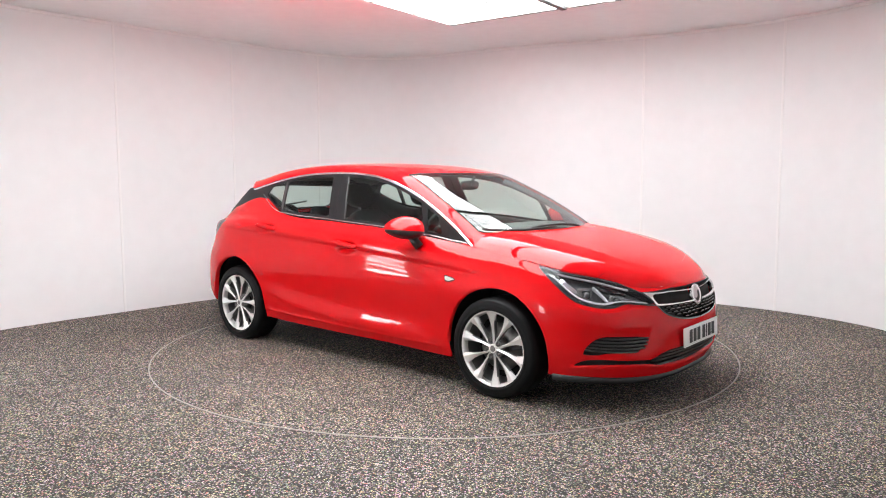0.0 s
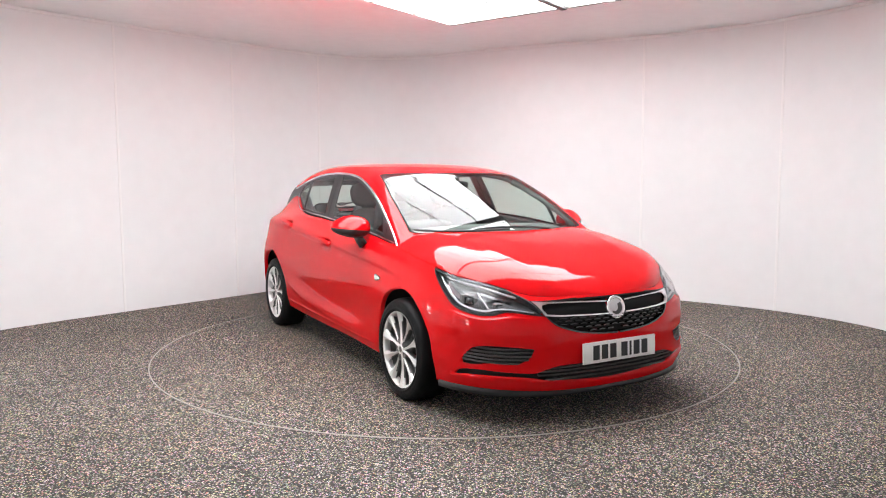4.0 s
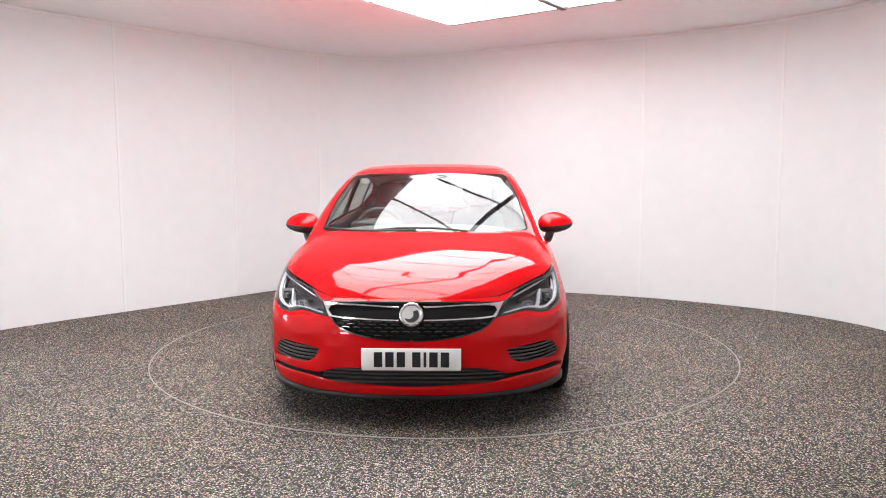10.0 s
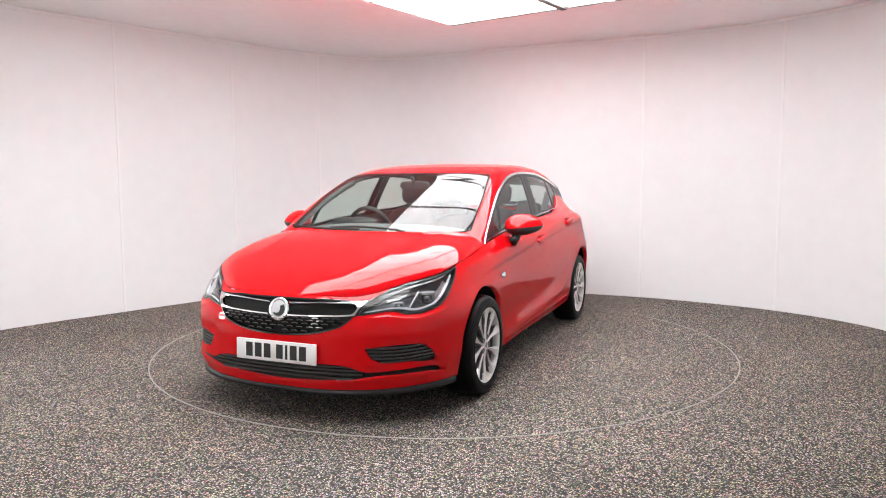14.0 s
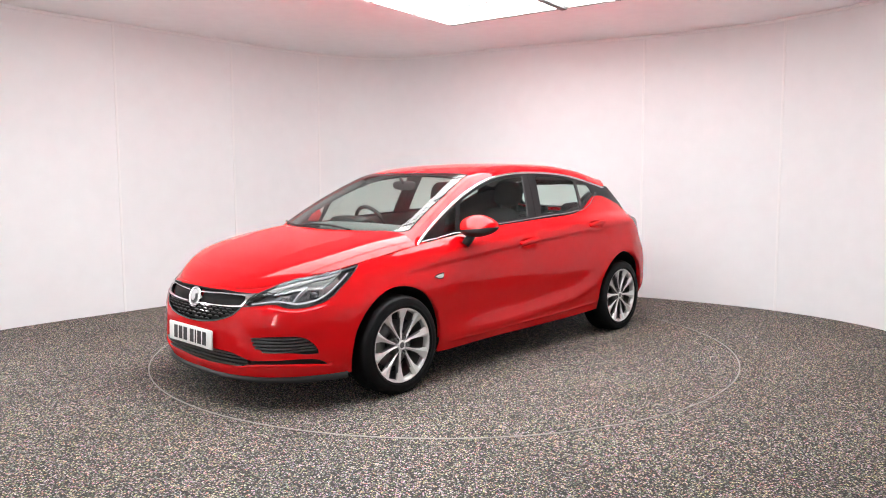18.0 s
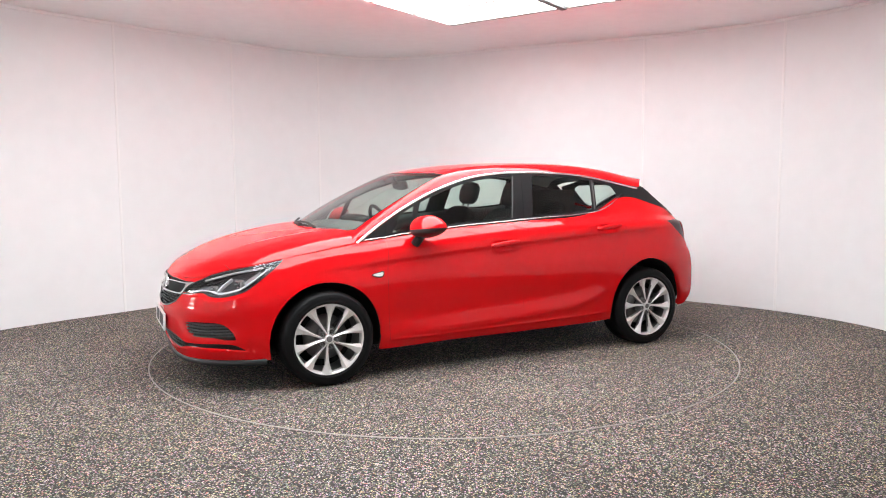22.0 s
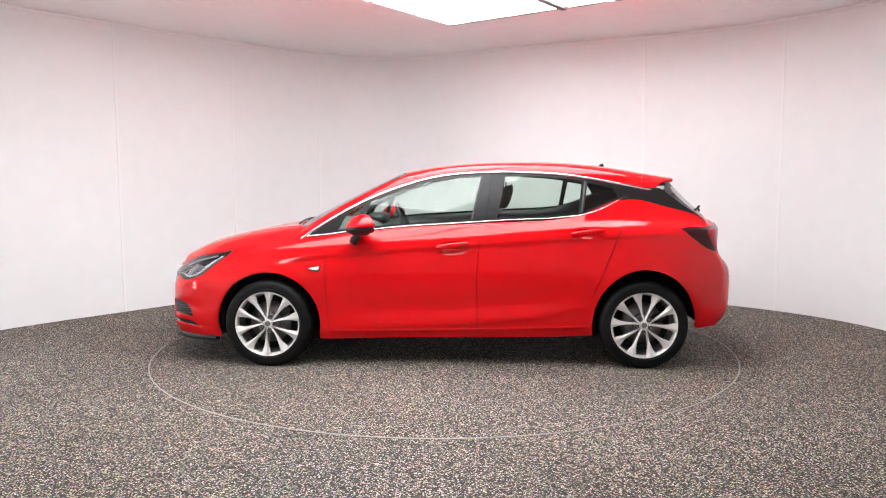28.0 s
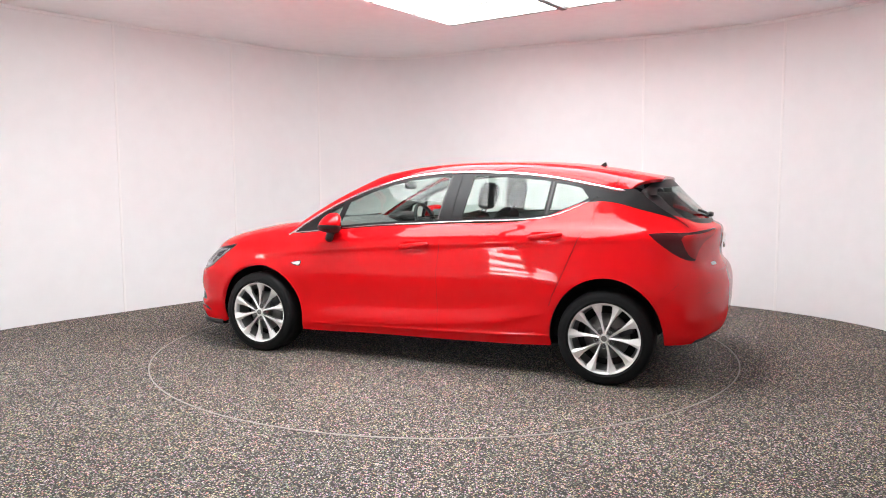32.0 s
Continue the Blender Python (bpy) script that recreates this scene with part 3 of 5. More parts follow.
def triangulate(box, step, polys, lines=()):
    """Splits a rectangle in (u, v) along the edges of polygons; each triangle goes to the first polygon that holds it."""
    from mathutils.geometry import delaunay_2d_cdt
    u0, u1, v0, v1 = box
    nu, nv = max(2, round((u1 - u0) / step)), max(2, round((v1 - v0) / step))
    gu, gv = np.linspace(u0, u1, nu + 1), np.linspace(v0, v1, nv + 1)
    g = np.stack(np.meshgrid(gu, gv, indexing="ij"), -1).reshape(-1, 2)
    inner = (g[:, 0] > u0) & (g[:, 0] < u1) & (g[:, 1] > v0) & (g[:, 1] < v1)
    g[inner] += np.random.RandomState(3).uniform(-.12, .12, (inner.sum(), 2)) * step
    verts, edges = [], []
    for _, poly in polys:
        d = dense(poly, step * 0.8)
        d = np.clip(d, (u0, v0), (u1, v1))
        keep = np.linalg.norm(d - np.roll(d, 1, axis=0), axis=1) > 1e-6
        d = d[keep]
        a = len(verts)
        verts += list(d)
        edges += [(a + i, a + (i + 1) % len(d)) for i in range(len(d))]
    for q in lines:
        d = dense(q, step * 0.8, False)
        d = np.clip(d, (u0, v0), (u1, v1))
        a = len(verts)
        verts += list(d)
        edges += [(a + i, a + i + 1) for i in range(len(d) - 1)]
    marks = np.array(verts) if verts else np.zeros((0, 2))
    if len(marks):
        near = np.array([np.min(((marks - q) ** 2).sum(1)) for q in g]) < (0.3 * step) ** 2
        border = (g[:, 0] == u0) | (g[:, 0] == u1) | (g[:, 1] == v0) | (g[:, 1] == v1)
        g = g[~near | border]
    verts += list(g)
    res = delaunay_2d_cdt([Vector((float(a), float(b))) for a, b in verts], edges, [], 0, 1e-7, False)
    uv = np.array([(p.x, p.y) for p in res[0]])
    tri = np.array([f for f in res[2] if len(f) == 3])
    mid = uv[tri].mean(1)
    a = uv[tri]
    area = np.abs((a[:, 1, 0] - a[:, 0, 0]) * (a[:, 2, 1] - a[:, 0, 1]) - (a[:, 2, 0] - a[:, 0, 0]) * (a[:, 1, 1] - a[:, 0, 1]))
    ok = (mid[:, 0] > u0) & (mid[:, 0] < u1) & (mid[:, 1] > v0) & (mid[:, 1] < v1) & (area > 1e-10)
    tri, mid = tri[ok], mid[ok]
    owner = np.full(len(tri), -1)
    for i, (_, poly) in enumerate(polys):
        m = (owner < 0) & inside(poly, mid)
        owner[m] = i
    found = {}
    for i, (name, _) in enumerate(polys):
        if (owner == i).any():
            found.setdefault(name, []).append(tri[owner == i])
    found = {k: np.vstack(v) for k, v in found.items()}
    if (owner < 0).any():
        found["rest"] = tri[owner < 0]
    return uv, found


def pieces(tri):
    """Splits triangles into connected pieces."""
    root = {}

    def find(a):
        while root.setdefault(a, a) != a:
            root[a] = root[root[a]]
            a = root[a]
        return a

    for a, b, c in tri:
        root[find(a)] = find(b)
        root[find(b)] = find(c)
    top_of = np.array([find(f[0]) for f in tri])
    return [tri[top_of == k] for k in np.unique(top_of)]


def skin_mesh(name, surf, uv, tri, sides="both", depth=0.012, lift=0.0):
    """A shell mesh of some of a skin's triangles, with turned-in edges, on one side of the car or on both."""
    used, idx = np.unique(tri, return_inverse=True)
    t = idx.reshape(-1, 3)
    p, n = surf(uv[used]), normals_of(surf, uv[used])
    p = p + n * lift
    a, b, c = p[t[:, 0]], p[t[:, 1]], p[t[:, 2]]
    bad = (np.cross(b - a, c - a) * n[t[:, 0]]).sum(1) < 0
    t[bad] = t[bad][:, ::-1]
    count = {}
    for f in t:
        for i in range(3):
            e = (f[i], f[(i + 1) % 3])
            count[e] = count.get(e, 0) + 1
    rim = [e for e in count if (e[1], e[0]) not in count]
    if sides == "both":
        rim = [e for e in rim if not (abs(p[e[0]][1]) < 2e-3 and abs(p[e[1]][1]) < 2e-3)]
    verts, norms, faces = list(p), list(n), [tuple(f) for f in t]
    if depth:
        back = {}
        for e in rim:
            for q in e:
                if q not in back:
                    back[q] = len(verts)
                    verts.append(p[q])
                    norms.append(n[q])
                    verts.append(p[q] - n[q] * depth)
                    norms.append(n[q])
        for i, j in rim:
            faces.append((j, i, back[i] + 1, back[j] + 1))
    verts, norms = np.array(verts), np.array(norms)
    out_v, out_n, out_f = [], [], []
    for sign in ((1, -1) if sides == "both" else ((1,) if sides == "left" else (-1,))):
        k = len(out_v)
        out_v += list(verts * (1, sign, 1))
        out_n += list(norms * (1, sign, 1))
        out_f += [tuple(k + q for q in (f if sign > 0 else f[::-1])) for f in faces]
    me = mesh_of(name, out_v, out_f, True)
    me.normals_split_custom_set_from_vertices([tuple(map(float, q)) for q in out_n])
    return me
# ---- the car ----
car = tagged(new("car"), "red five-door hatchback with silver ten-spoke alloy wheels, parked on the turntable", "car")
SIDES = ("left", "right")


def bar_on(surf, line, width, lift, depth, sides="left", name="bar"):
    """A solid bar that follows a line on a skin."""
    line = np.asarray(line, float)
    d = np.gradient(line, axis=0)
    d /= np.linalg.norm(d, axis=1)[:, None]
    across = np.stack([-d[:, 1], d[:, 0]], 1)
    w = (np.asarray(width, float) * np.ones(len(line)))[:, None] / 2
    a, b, n = surf(line + across * w), surf(line - across * w), normals_of(surf, line)
    rings = np.stack([a + n * lift, b + n * lift, b + n * (lift - depth), a + n * (lift - depth)], 1)
    k = len(line)
    verts, faces = [], []
    for sign in ((1, -1) if sides == "both" else ((1,) if sides == "left" else (-1,))):
        o = len(verts)
        verts += list((rings * (1, sign, 1)).reshape(-1, 3))
        for i in range(k - 1):
            for q in range(4):
                r = (q + 1) % 4
                f = (o + 4 * i + q, o + 4 * i + r, o + 4 * i + 4 + r, o + 4 * i + 4 + q)
                faces.append(f)
        faces += [(o, o + 1, o + 2, o + 3), (o + 4 * k - 1, o + 4 * k - 2, o + 4 * k - 3, o + 4 * k - 4)]
    me = mesh_of(name, verts, faces)
    bm = bmesh.new()
    bm.from_mesh(me)
    bmesh.ops.recalc_face_normals(bm, faces=bm.faces)
    bm.to_mesh(me)
    bm.free()
    return me


def bead(line, half, rise, sg, taper=0.0):
    """A rounded trim bead along a line on the side of the car."""
    line = np.asarray(line, float)
    verts, faces = [], []
    n = 7
    full = half
    for i, p in enumerate(line):
        half = full * min(1.0, .45 + (len(line) - 1 - i) / max(taper * len(line), 1e-6))
        d = line[min(i + 1, len(line) - 1)] - line[max(i - 1, 0)]
        d /= np.linalg.norm(d)
        out = np.array((0, .94 * sg, .34))
        up = np.cross(out, d) * -sg
        up /= np.linalg.norm(up)
        for k in range(n):
            a = math.pi * k / (n - 1)
            verts.append(p + up * half * math.cos(a) + out * rise * math.sin(a))
        if i:
            faces += [(n * i - n + k, n * i - n + k + 1, n * i + k + 1, n * i + k) for k in range(n - 1)]
    me = mesh_of("bead", verts, faces, True)
    bm = bmesh.new()
    bm.from_mesh(me)
    if sum(f.normal.y * sg for f in bm.faces) < 0:
        bmesh.ops.reverse_faces(bm, faces=bm.faces)
    for f in bm.faces:
        f.smooth = True
    bm.to_mesh(me)
    bm.free()
    return me


def flat(poly):
    return np.asarray(poly, float)


def arch(x, rx, rz, z0=0.305):
    a = np.radians(np.linspace(-12, 192, 46))
    pts = np.stack([x + rx * np.cos(a), z0 + rz * np.sin(a)], 1)
    q = on_side(*pts)
    return np.vstack([q, [(q[-1, 0], -.05), (q[0, 0], -.05)]])


ARCH_F, ARCH_R = arch(1.333, .377, .376), arch(-1.336, .366, .398)
LAMP = np.vstack([curve([(.462, .447), (.55, .458), (.64, .462), (.72, .426), (.80, .412), (.88, .418), (.945, .434), (1.011, .487), (1.077, .563), (1.145, .645)], 4),
                  [(1.15, .69), (.62, .69)], curve([(.60, .648), (.535, .60), (.494, .535), (.462, .447)], 4)[:-1]])
GRILLE = np.vstack([[(-.05, .63), (.25, .622)], curve([(.40, .605), (.515, .588)], 3), [(.487, .535), (.455, .447)], curve([(.445, .44), (.398, .37), (.306, .327), (.157, .30), (-.02, .288)], 5), [(-.05, .288)]])
INTAKE = np.vstack([[(-.05, .128)], curve([(.10, .13), (.278, .136), (.40, .131), (.52, .098)], 4), curve([(.70, .103), (.86, .10), (.955, .086), (1.01, .056)], 4),
                    curve([(.89, .072), (.72, .081), (.54, .076), (.433, .06), (.218, .048), (-.02, .042)], 4), [(-.05, .042)]])
FOG = curve([(.518, .228), (.527, .212), (.555, .170), (.575, .160), (.79, .138), (.935, .116), (.958, .118), (.955, .128), (.895, .205), (.85, .232), (.81, .240), (.70, .244), (.55, .232)], 3, True)
TAIL = np.vstack([curve([(4.478, .521), (4.515, .494), (4.572, .471), (4.646, .449), (4.72, .437), (4.785, .435)], 4), curve([(4.805, .438), (4.851, .461), (5.039, .524), (5.19, .572), (5.25, .595)], 4), curve([(5.20, .600), (4.95, .590), (4.767, .572), (4.585, .537), (4.478, .521)], 4)[:-1]])
TAILRED = np.vstack([curve([(4.70, .500), (4.73, .522), (4.80, .546), (5.0, .574), (5.24, .5945)], 4), curve([(5.185, .572), (5.034, .524), (4.851, .463), (4.806, .441)], 4), curve([(4.775, .444), (4.74, .455), (4.715, .475)], 3)])
SIDELAMP = curve([(1.805, .397), (1.83, .387), (1.888, .388), (1.894, .407), (1.86, .409)], 4, True)
SEAM_F = np.vstack([[(1.972, .70), (1.962, .644), (1.935, .50), (1.92, .382)], on_side((.905, .45), (.893, .25))])
SEAM_B = np.vstack([[(3.054, .70), (3.05, .64), (3.014, .448), (2.998, .368)], on_side((-.163, .45), (-.163, .265))])
SEAM_R = np.vstack([[(4.15, .70), (4.087, .565), (4.012, .492), (3.948, .43), (3.886, .365)], on_side((-.99, .57), (-.968, .50))])
SILL = on_side((.93, .243), (.6, .243), (.2, .25), (-.2, .258), (-.6, .268), (-.99, .285))
SEAM_W = np.vstack([[(.985, .47)], on_side((1.66, .625), (1.595, .57))])
SEAM_Q = np.vstack([on_side((-1.66, .57)), [(4.63, .36), (4.69, .43)]])
SEAM_T = flat([(4.79, .436), (4.85, .405), (4.95, .39), (5.30, .385), (5.60, .385)])
# crease across the rear bumper: its shade is drawn as a dark gap line
CREASE_SHADE = flat([(4.80, .302), (4.95, .305), (5.25, .305), (5.60, .305)])
DOOR_F = np.vstack([SEAM_F, SILL[1:4], SEAM_B[::-1]])
DOOR_R = np.vstack([SEAM_B, SILL[4:], SEAM_R[::-1]])
W = .0040
POLYS = [("hole", ARCH_F), ("hole", ARCH_R), ("lamp", LAMP), ("grille", GRILLE), ("intake", INTAKE), ("fog", FOG), ("tail", TAIL)]
POLYS += [("gap", strip(dense(q, .05, False), W)) for q in (SEAM_F, SEAM_B, SEAM_R, SILL)]
POLYS += [("gap", strip(dense(q, .05, False), w)) for q, w in ((SEAM_W, .0012), (SEAM_Q, .0014), (SEAM_T, .0022), (CREASE_SHADE, .0016))]
POLYS += [("front_door", DOOR_F), ("rear_door", DOOR_R),
          ("side_sill", np.vstack([SILL, [(SILL[-1, 0] + .05, -.1), (SILL[0, 0] - .1, -.1)]])),
          ("front_bumper", np.vstack([[(-.1, -.1), (1.5, -.1)], on_side((1.595, .57)), SEAM_W[::-1][1:], [(.9, .75), (-.1, .75)]])),
          ("front_wing", np.vstack([SEAM_W, [(1.75, .2)], SEAM_F[::-1], [(.90, .75)]])),
          ("tailgate", np.vstack([SEAM_T, [(5.8, .385), (5.8, .8), (4.86, .8), (4.86, .60), (4.79, .5)]])),
          ("rear_valance", flat([(4.70, -.1), (4.78, .035), (4.95, .062), (5.2, .075), (5.8, .078), (5.8, -.1)])),
          ("rear_bumper", np.vstack([SEAM_Q, SEAM_T, [(5.8, .385), (5.8, -.1), (4.2, -.1)]]))]
xc = np.linspace(1.35, -1.70, 40)
CREASE = [on_side(*np.stack([xc, flank_line(xc) + d], 1)) for d in (-.02, -.007, .007, .02)]
xc = np.linspace(.95, -1.0, 50)
zl = np.interp(xc, [-1.0, -0.6, 0.0, 0.5, 0.9], [0.47, 0.37, 0.315, 0.295, 0.29])
CREASE += [on_side(*np.stack([xc[2:-2], np.interp(xc[2:-2], [-.99, -.6, -.2, .2, .6, .93], [.285, .268, .258, .25, .243, .243]) + d], 1)) for d in (.007, .014, .022, .032)]
CREASE += [on_side(*np.stack([xc, zl + d], 1)) for d in (-.018, 0, .018, .036)]
for hx, hz in HANDLES:
    for dz in (-.046, -.038, -.030, -.020, -.008, .004, .014, .022, .030):
        xc = np.linspace(hx - .115, hx + .115, 16)
        CREASE.append(on_side(*np.stack([xc, np.full(16, hz + dz)], 1)))
sl = np.linspace(.5, 1.0, 24)
CREASE += [np.stack([sl, np.interp(sl, [.5, .62, .72, .80, .88, .95], [.425, .43, .398, .383, .388, .40]) + d], 1) for d in (-.02, -.008, 0, .007)]
uv, found = triangulate(WRAP_BOX, 0.024, POLYS, CREASE)
mid = uv[found["rest"]].mean(1)
stray = mid[:, 0] < 3.85
found["front_wing"] = np.vstack([found["front_wing"], found["rest"][stray & (mid[:, 0] < 2.2) & (mid[:, 1] > .12)]])
found["side_sill"] = np.vstack([found["side_sill"], found["rest"][stray & ((mid[:, 0] >= 2.2) | (mid[:, 1] <= .12))]])
found["rest"] = found["rest"][~stray]
LABELS = {"front_bumper": "glossy red front bumper", "front_wing": "", "front_door": "", "rear_door": "", "rest": "", "side_sill": "", "tailgate": "", "rear_bumper": ""}
panels = {}
for key in ("front_bumper", "tailgate", "rear_bumper"):
    panels[key] = part(key, skin_mesh(key, wrap, uv, found[key], "both", .034), M["red"], car, LABELS[key])
part("rear_valance", skin_mesh("valance", wrap, uv, found["rear_valance"], "both", .03), M["black"], panels["rear_bumper"], "matt black lower edge of the rear bumper")
for side in SIDES:
    for key in ("front_wing", "front_door", "rear_door", "rest", "side_sill"):
        name = "rear_quarter" if key == "rest" else key
        panels[key, side] = part(name, skin_mesh(name, wrap, uv, found[key], side, .03 if key in ("front_wing", "rest") else .014), M["red"], car)
# dark lines: panel shut lines, and the drawn shade of the bumper crease
for piece in pieces(found["gap"]):
    for side in SIDES:
        part("shut_and_crease_line", skin_mesh("gap", wrap, uv, piece, side, 0, -.006), M["dark"], car)
lining = np.vstack([v for k, v in found.items() if k not in ("hole", "lamp")])
part("inner_lining", skin_mesh("lining", wrap, uv, lining, "both", 0, -.035), M["dark"], car, "dark inner shell behind the panels")

# underbody and wheel housings
part("underbody", block(-1.42, 2.02, -.66, .66, .18, .26, .03), M["dark"], car, "dark flat underbody")
for x in (1.318, -1.336):
    for sign in (1, -1):
        verts, faces = [], []
        for i in range(25):
            a = math.radians(-12 + (204 if x > 0 else 190) * i / 24)
            for y in (.50, .845 - .28 * max(0, abs(x + .385 * math.cos(a)) - 1.48)):
                verts.append((x + .385 * math.cos(a), sign * y, .305 + .40 * math.sin(a)))
            if i:
                faces.append((2 * i - 2, 2 * i - 1, 2 * i + 1, 2 * i))
        o = len(verts)
        verts.append((x, sign * .50, .25))
        faces += [(2 * i, 2 * i + 2, o) for i in range(24)]
        part("wheel_housing", mesh_of("housing", verts, faces), M["dark"], car)

# black lip under the front bumper
lip = np.stack([np.linspace(0, 1.11, 34), np.full(34, .004)], 1)
p, n = wrap(lip), normals_of(wrap, lip)
n[:, 2] = 0
n /= np.linalg.norm(n, axis=1)[:, None]
verts, faces = [], []
full_p = np.vstack([(p * (1, -1, 1))[::-1], p[1:]])
full_n = np.vstack([(n * (1, -1, 1))[::-1], n[1:]])
for i, (a, b) in enumerate(zip(full_p, full_n)):
    drop = .034 - .014 * max(0, 1 - abs(a[1]) / .7)
    for out, dz in ((-.002, .006), (.010, -.006), (.008, -drop), (-.05, -drop), (-.06, .004)):
        verts.append(a + b * out + np.array((0, 0, dz)))
    if i:
        for q in range(5):
            r = (q + 1) % 5
            faces.append((5 * i - 5 + q, 5 * i - 5 + r, 5 * i + r, 5 * i + q))
part("front_lip", mesh_of("lip", verts, faces, True), M["black"], panels["front_bumper"], "matt black lip under the bumper")

# bonnet and the red nose strip in front of it
def rear_edge(e):
    return np.interp(e, [0, .43, .83, .92, 1.0], [1.275, 1.232, 1.105, 1.052, 1.0])


ee = np.linspace(0, 1.02, 24)
line = np.stack([2.07 - .17 * ee ** 2, ee], 1)
back = np.stack([rear_edge(ee), ee], 1)
buv, bf = triangulate((.98, 2.186, 0, .994), .028, [("gap", strip(line, .0045)), ("bonnet", np.vstack([line, back[::-1], [(1.275, -.05), (2.07, -.05)]])),
                                                  ("nose", np.vstack([line, [(2.3, 1.02), (2.3, -.05), (2.07, -.05)]]))])
part("bonnet", skin_mesh("bonnet", bonnet, buv, bf["bonnet"], "both", .02), M["red"], car, "glossy red bonnet with two pressed ridges")
part("nose_strip", skin_mesh("nose", bonnet, buv, bf["nose"], "both", .01), M["red"], panels["front_bumper"])
part("bonnet_gap", skin_mesh("gap", bonnet, buv, np.vstack([bf["gap"], bf["bonnet"], bf["nose"]]), "both", 0, -.012), M["dark"], car)

# roof with windscreen pillars, windscreen, spoiler
SCREEN = np.vstack([np.stack([np.interp(ee[ee <= .925], [0, .43, .83, .925], [1.27, 1.228, 1.10, 1.045]), ee[ee <= .925]], 1), [(.70, .905), (.36, .878)], curve([(.345, .862), (.375, .65), (.402, .40), (.415, 0), (.415, -.05)], 5), [(1.27, -.05)]])
FRIT = SCREEN.copy()
GLASS = np.stack([.79 + (SCREEN[:, 0] - .79) * .972 + .004, np.where(SCREEN[:, 1] < 0, SCREEN[:, 1], SCREEN[:, 1] * .982)], 1)
ROOFGAP = strip(dense([(-1.39, -.05), (-1.39, .7), (-1.33, 1.05)], .05, False), .006)
tuv, tf = triangulate((-1.615, 1.275, 0, 1), .028, [("screen", GLASS), ("frit", FRIT), ("hole", np.vstack([SCREEN[:15], [(1.4, .95), (1.4, -.05)]])), ("hole", flat([(-1.64, .66), (-1.59, .77), (-1.53, .86), (-1.425, 1.02), (-1.8, 1.05), (-1.8, .66)])), ("gap", ROOFGAP),
                                                 ("spoiler", flat([(-1.8, -.05), (-1.39, -.05), (-1.39, .7), (-1.33, 1.05), (-1.8, 1.05)]))],
                       [flat([(-1.6, q), (.6, q)]) for q in (.90, .94, .97, .985)])
roof = part("roof", skin_mesh("roof", top, tuv, tf["rest"], "both", .02), M["red"], car, "glossy red roof and windscreen pillars")
part("spoiler", skin_mesh("spoiler", top, tuv, tf["spoiler"], "both", .02), M["red"], car, "red roof-edge spoiler")
part("spoiler_gap", skin_mesh("gap", top, tuv, tf["gap"], "both", 0, -.006), M["dark"], car)
under = skin_mesh("under", top, tuv, tf["spoiler"], "both", 0, -.022)
part("spoiler_underside", under, M["black"], car, "black underside of the spoiler")
screen = part("windscreen", skin_mesh("screen", top, tuv, tf["screen"], "both", 0, .001), M["glass"], car, "clear curved windscreen")
screen.visible_shadow = False
part("screen_border", skin_mesh("frit", top, tuv, tf["frit"], "both", .006), M["rubber"], screen, "black edge band of the windscreen")

# cabin sides
LOW = flat([(1.12, .910), (.987, .930), (.905, .936), (.824, .948), (.621, .967), (.418, .988), (.014, 1.013), (-.388, 1.036), (-.789, 1.056), (-.909, 1.071), (-1.031, 1.106), (-1.134, 1.153), (-1.246, 1.212)])
LOW = curve(LOW, 3)
xs = np.linspace(1.100, -1.41, 90)
UP = np.stack([xs, rail(xs)[1]], 1)
xt = np.linspace(1.08, -1.16, 80)
UPI = np.stack([xt, rail(xt)[1] - .019], 1)
LOWI = LOW[(LOW[:, 0] < 1.08)] + (0, .012)
DLO = np.vstack([UPI, [(-1.232, 1.213)], LOWI[::-1]])


def low_at(x):
    o = np.argsort(LOW[:, 0])
    return np.interp(x, LOW[o, 0], LOW[o, 1])


def pane(front, back, top_gap=.036, low_gap=.026):
    """A window between two slanted edges given as (x at the top, x at the bottom)."""
    t = np.linspace(front[0], back[0], 18)
    b = np.linspace(back[1], front[1], 18)
    return np.vstack([np.stack([t, rail(t)[1] - top_gap], 1), np.stack([b, low_at(b) + low_gap], 1)])


P_SMALL, P_FRONT = pane((.775, .835), (.655, .705)), pane((.60, .675), (-.19, -.118))
P_REAR, P_QUARTER = pane((-.368, -.305), (-.915, -.885)), pane((-.955, -.925), (-1.125, -1.175), .04, .03)
wt = wrap(np.stack([np.linspace(2.0, 4.8, 120), np.full(120, V_END)], 1))
zz = np.linspace(1.02, 1.33, 14)
TG_EDGE = np.interp(zz, [1.0, 1.04, 1.09, 1.14, 1.18, 1.27, 1.32], [-1.835, -1.79, -1.72, -1.64, -1.585, -1.47, -1.42])
CBLACK = np.vstack([[(-1.10, 1.33)], np.stack([np.linspace(-1.15, -1.46, 20), rail(np.linspace(-1.15, -1.46, 20))[1] + .003], 1), np.stack([TG_EDGE, zz], 1)[zz < 1.27][::-1], wt[::-1][(wt[::-1, 0] > -1.83) & (wt[::-1, 0] < -1.1)][:, [0, 2]] - (0, .014), [(-1.1, 1.12)]])
SEAM_BW = strip(dense([(-.283, 1.40), (-.272, 1.36), (-.216, 1.0)], .05, False), .006)
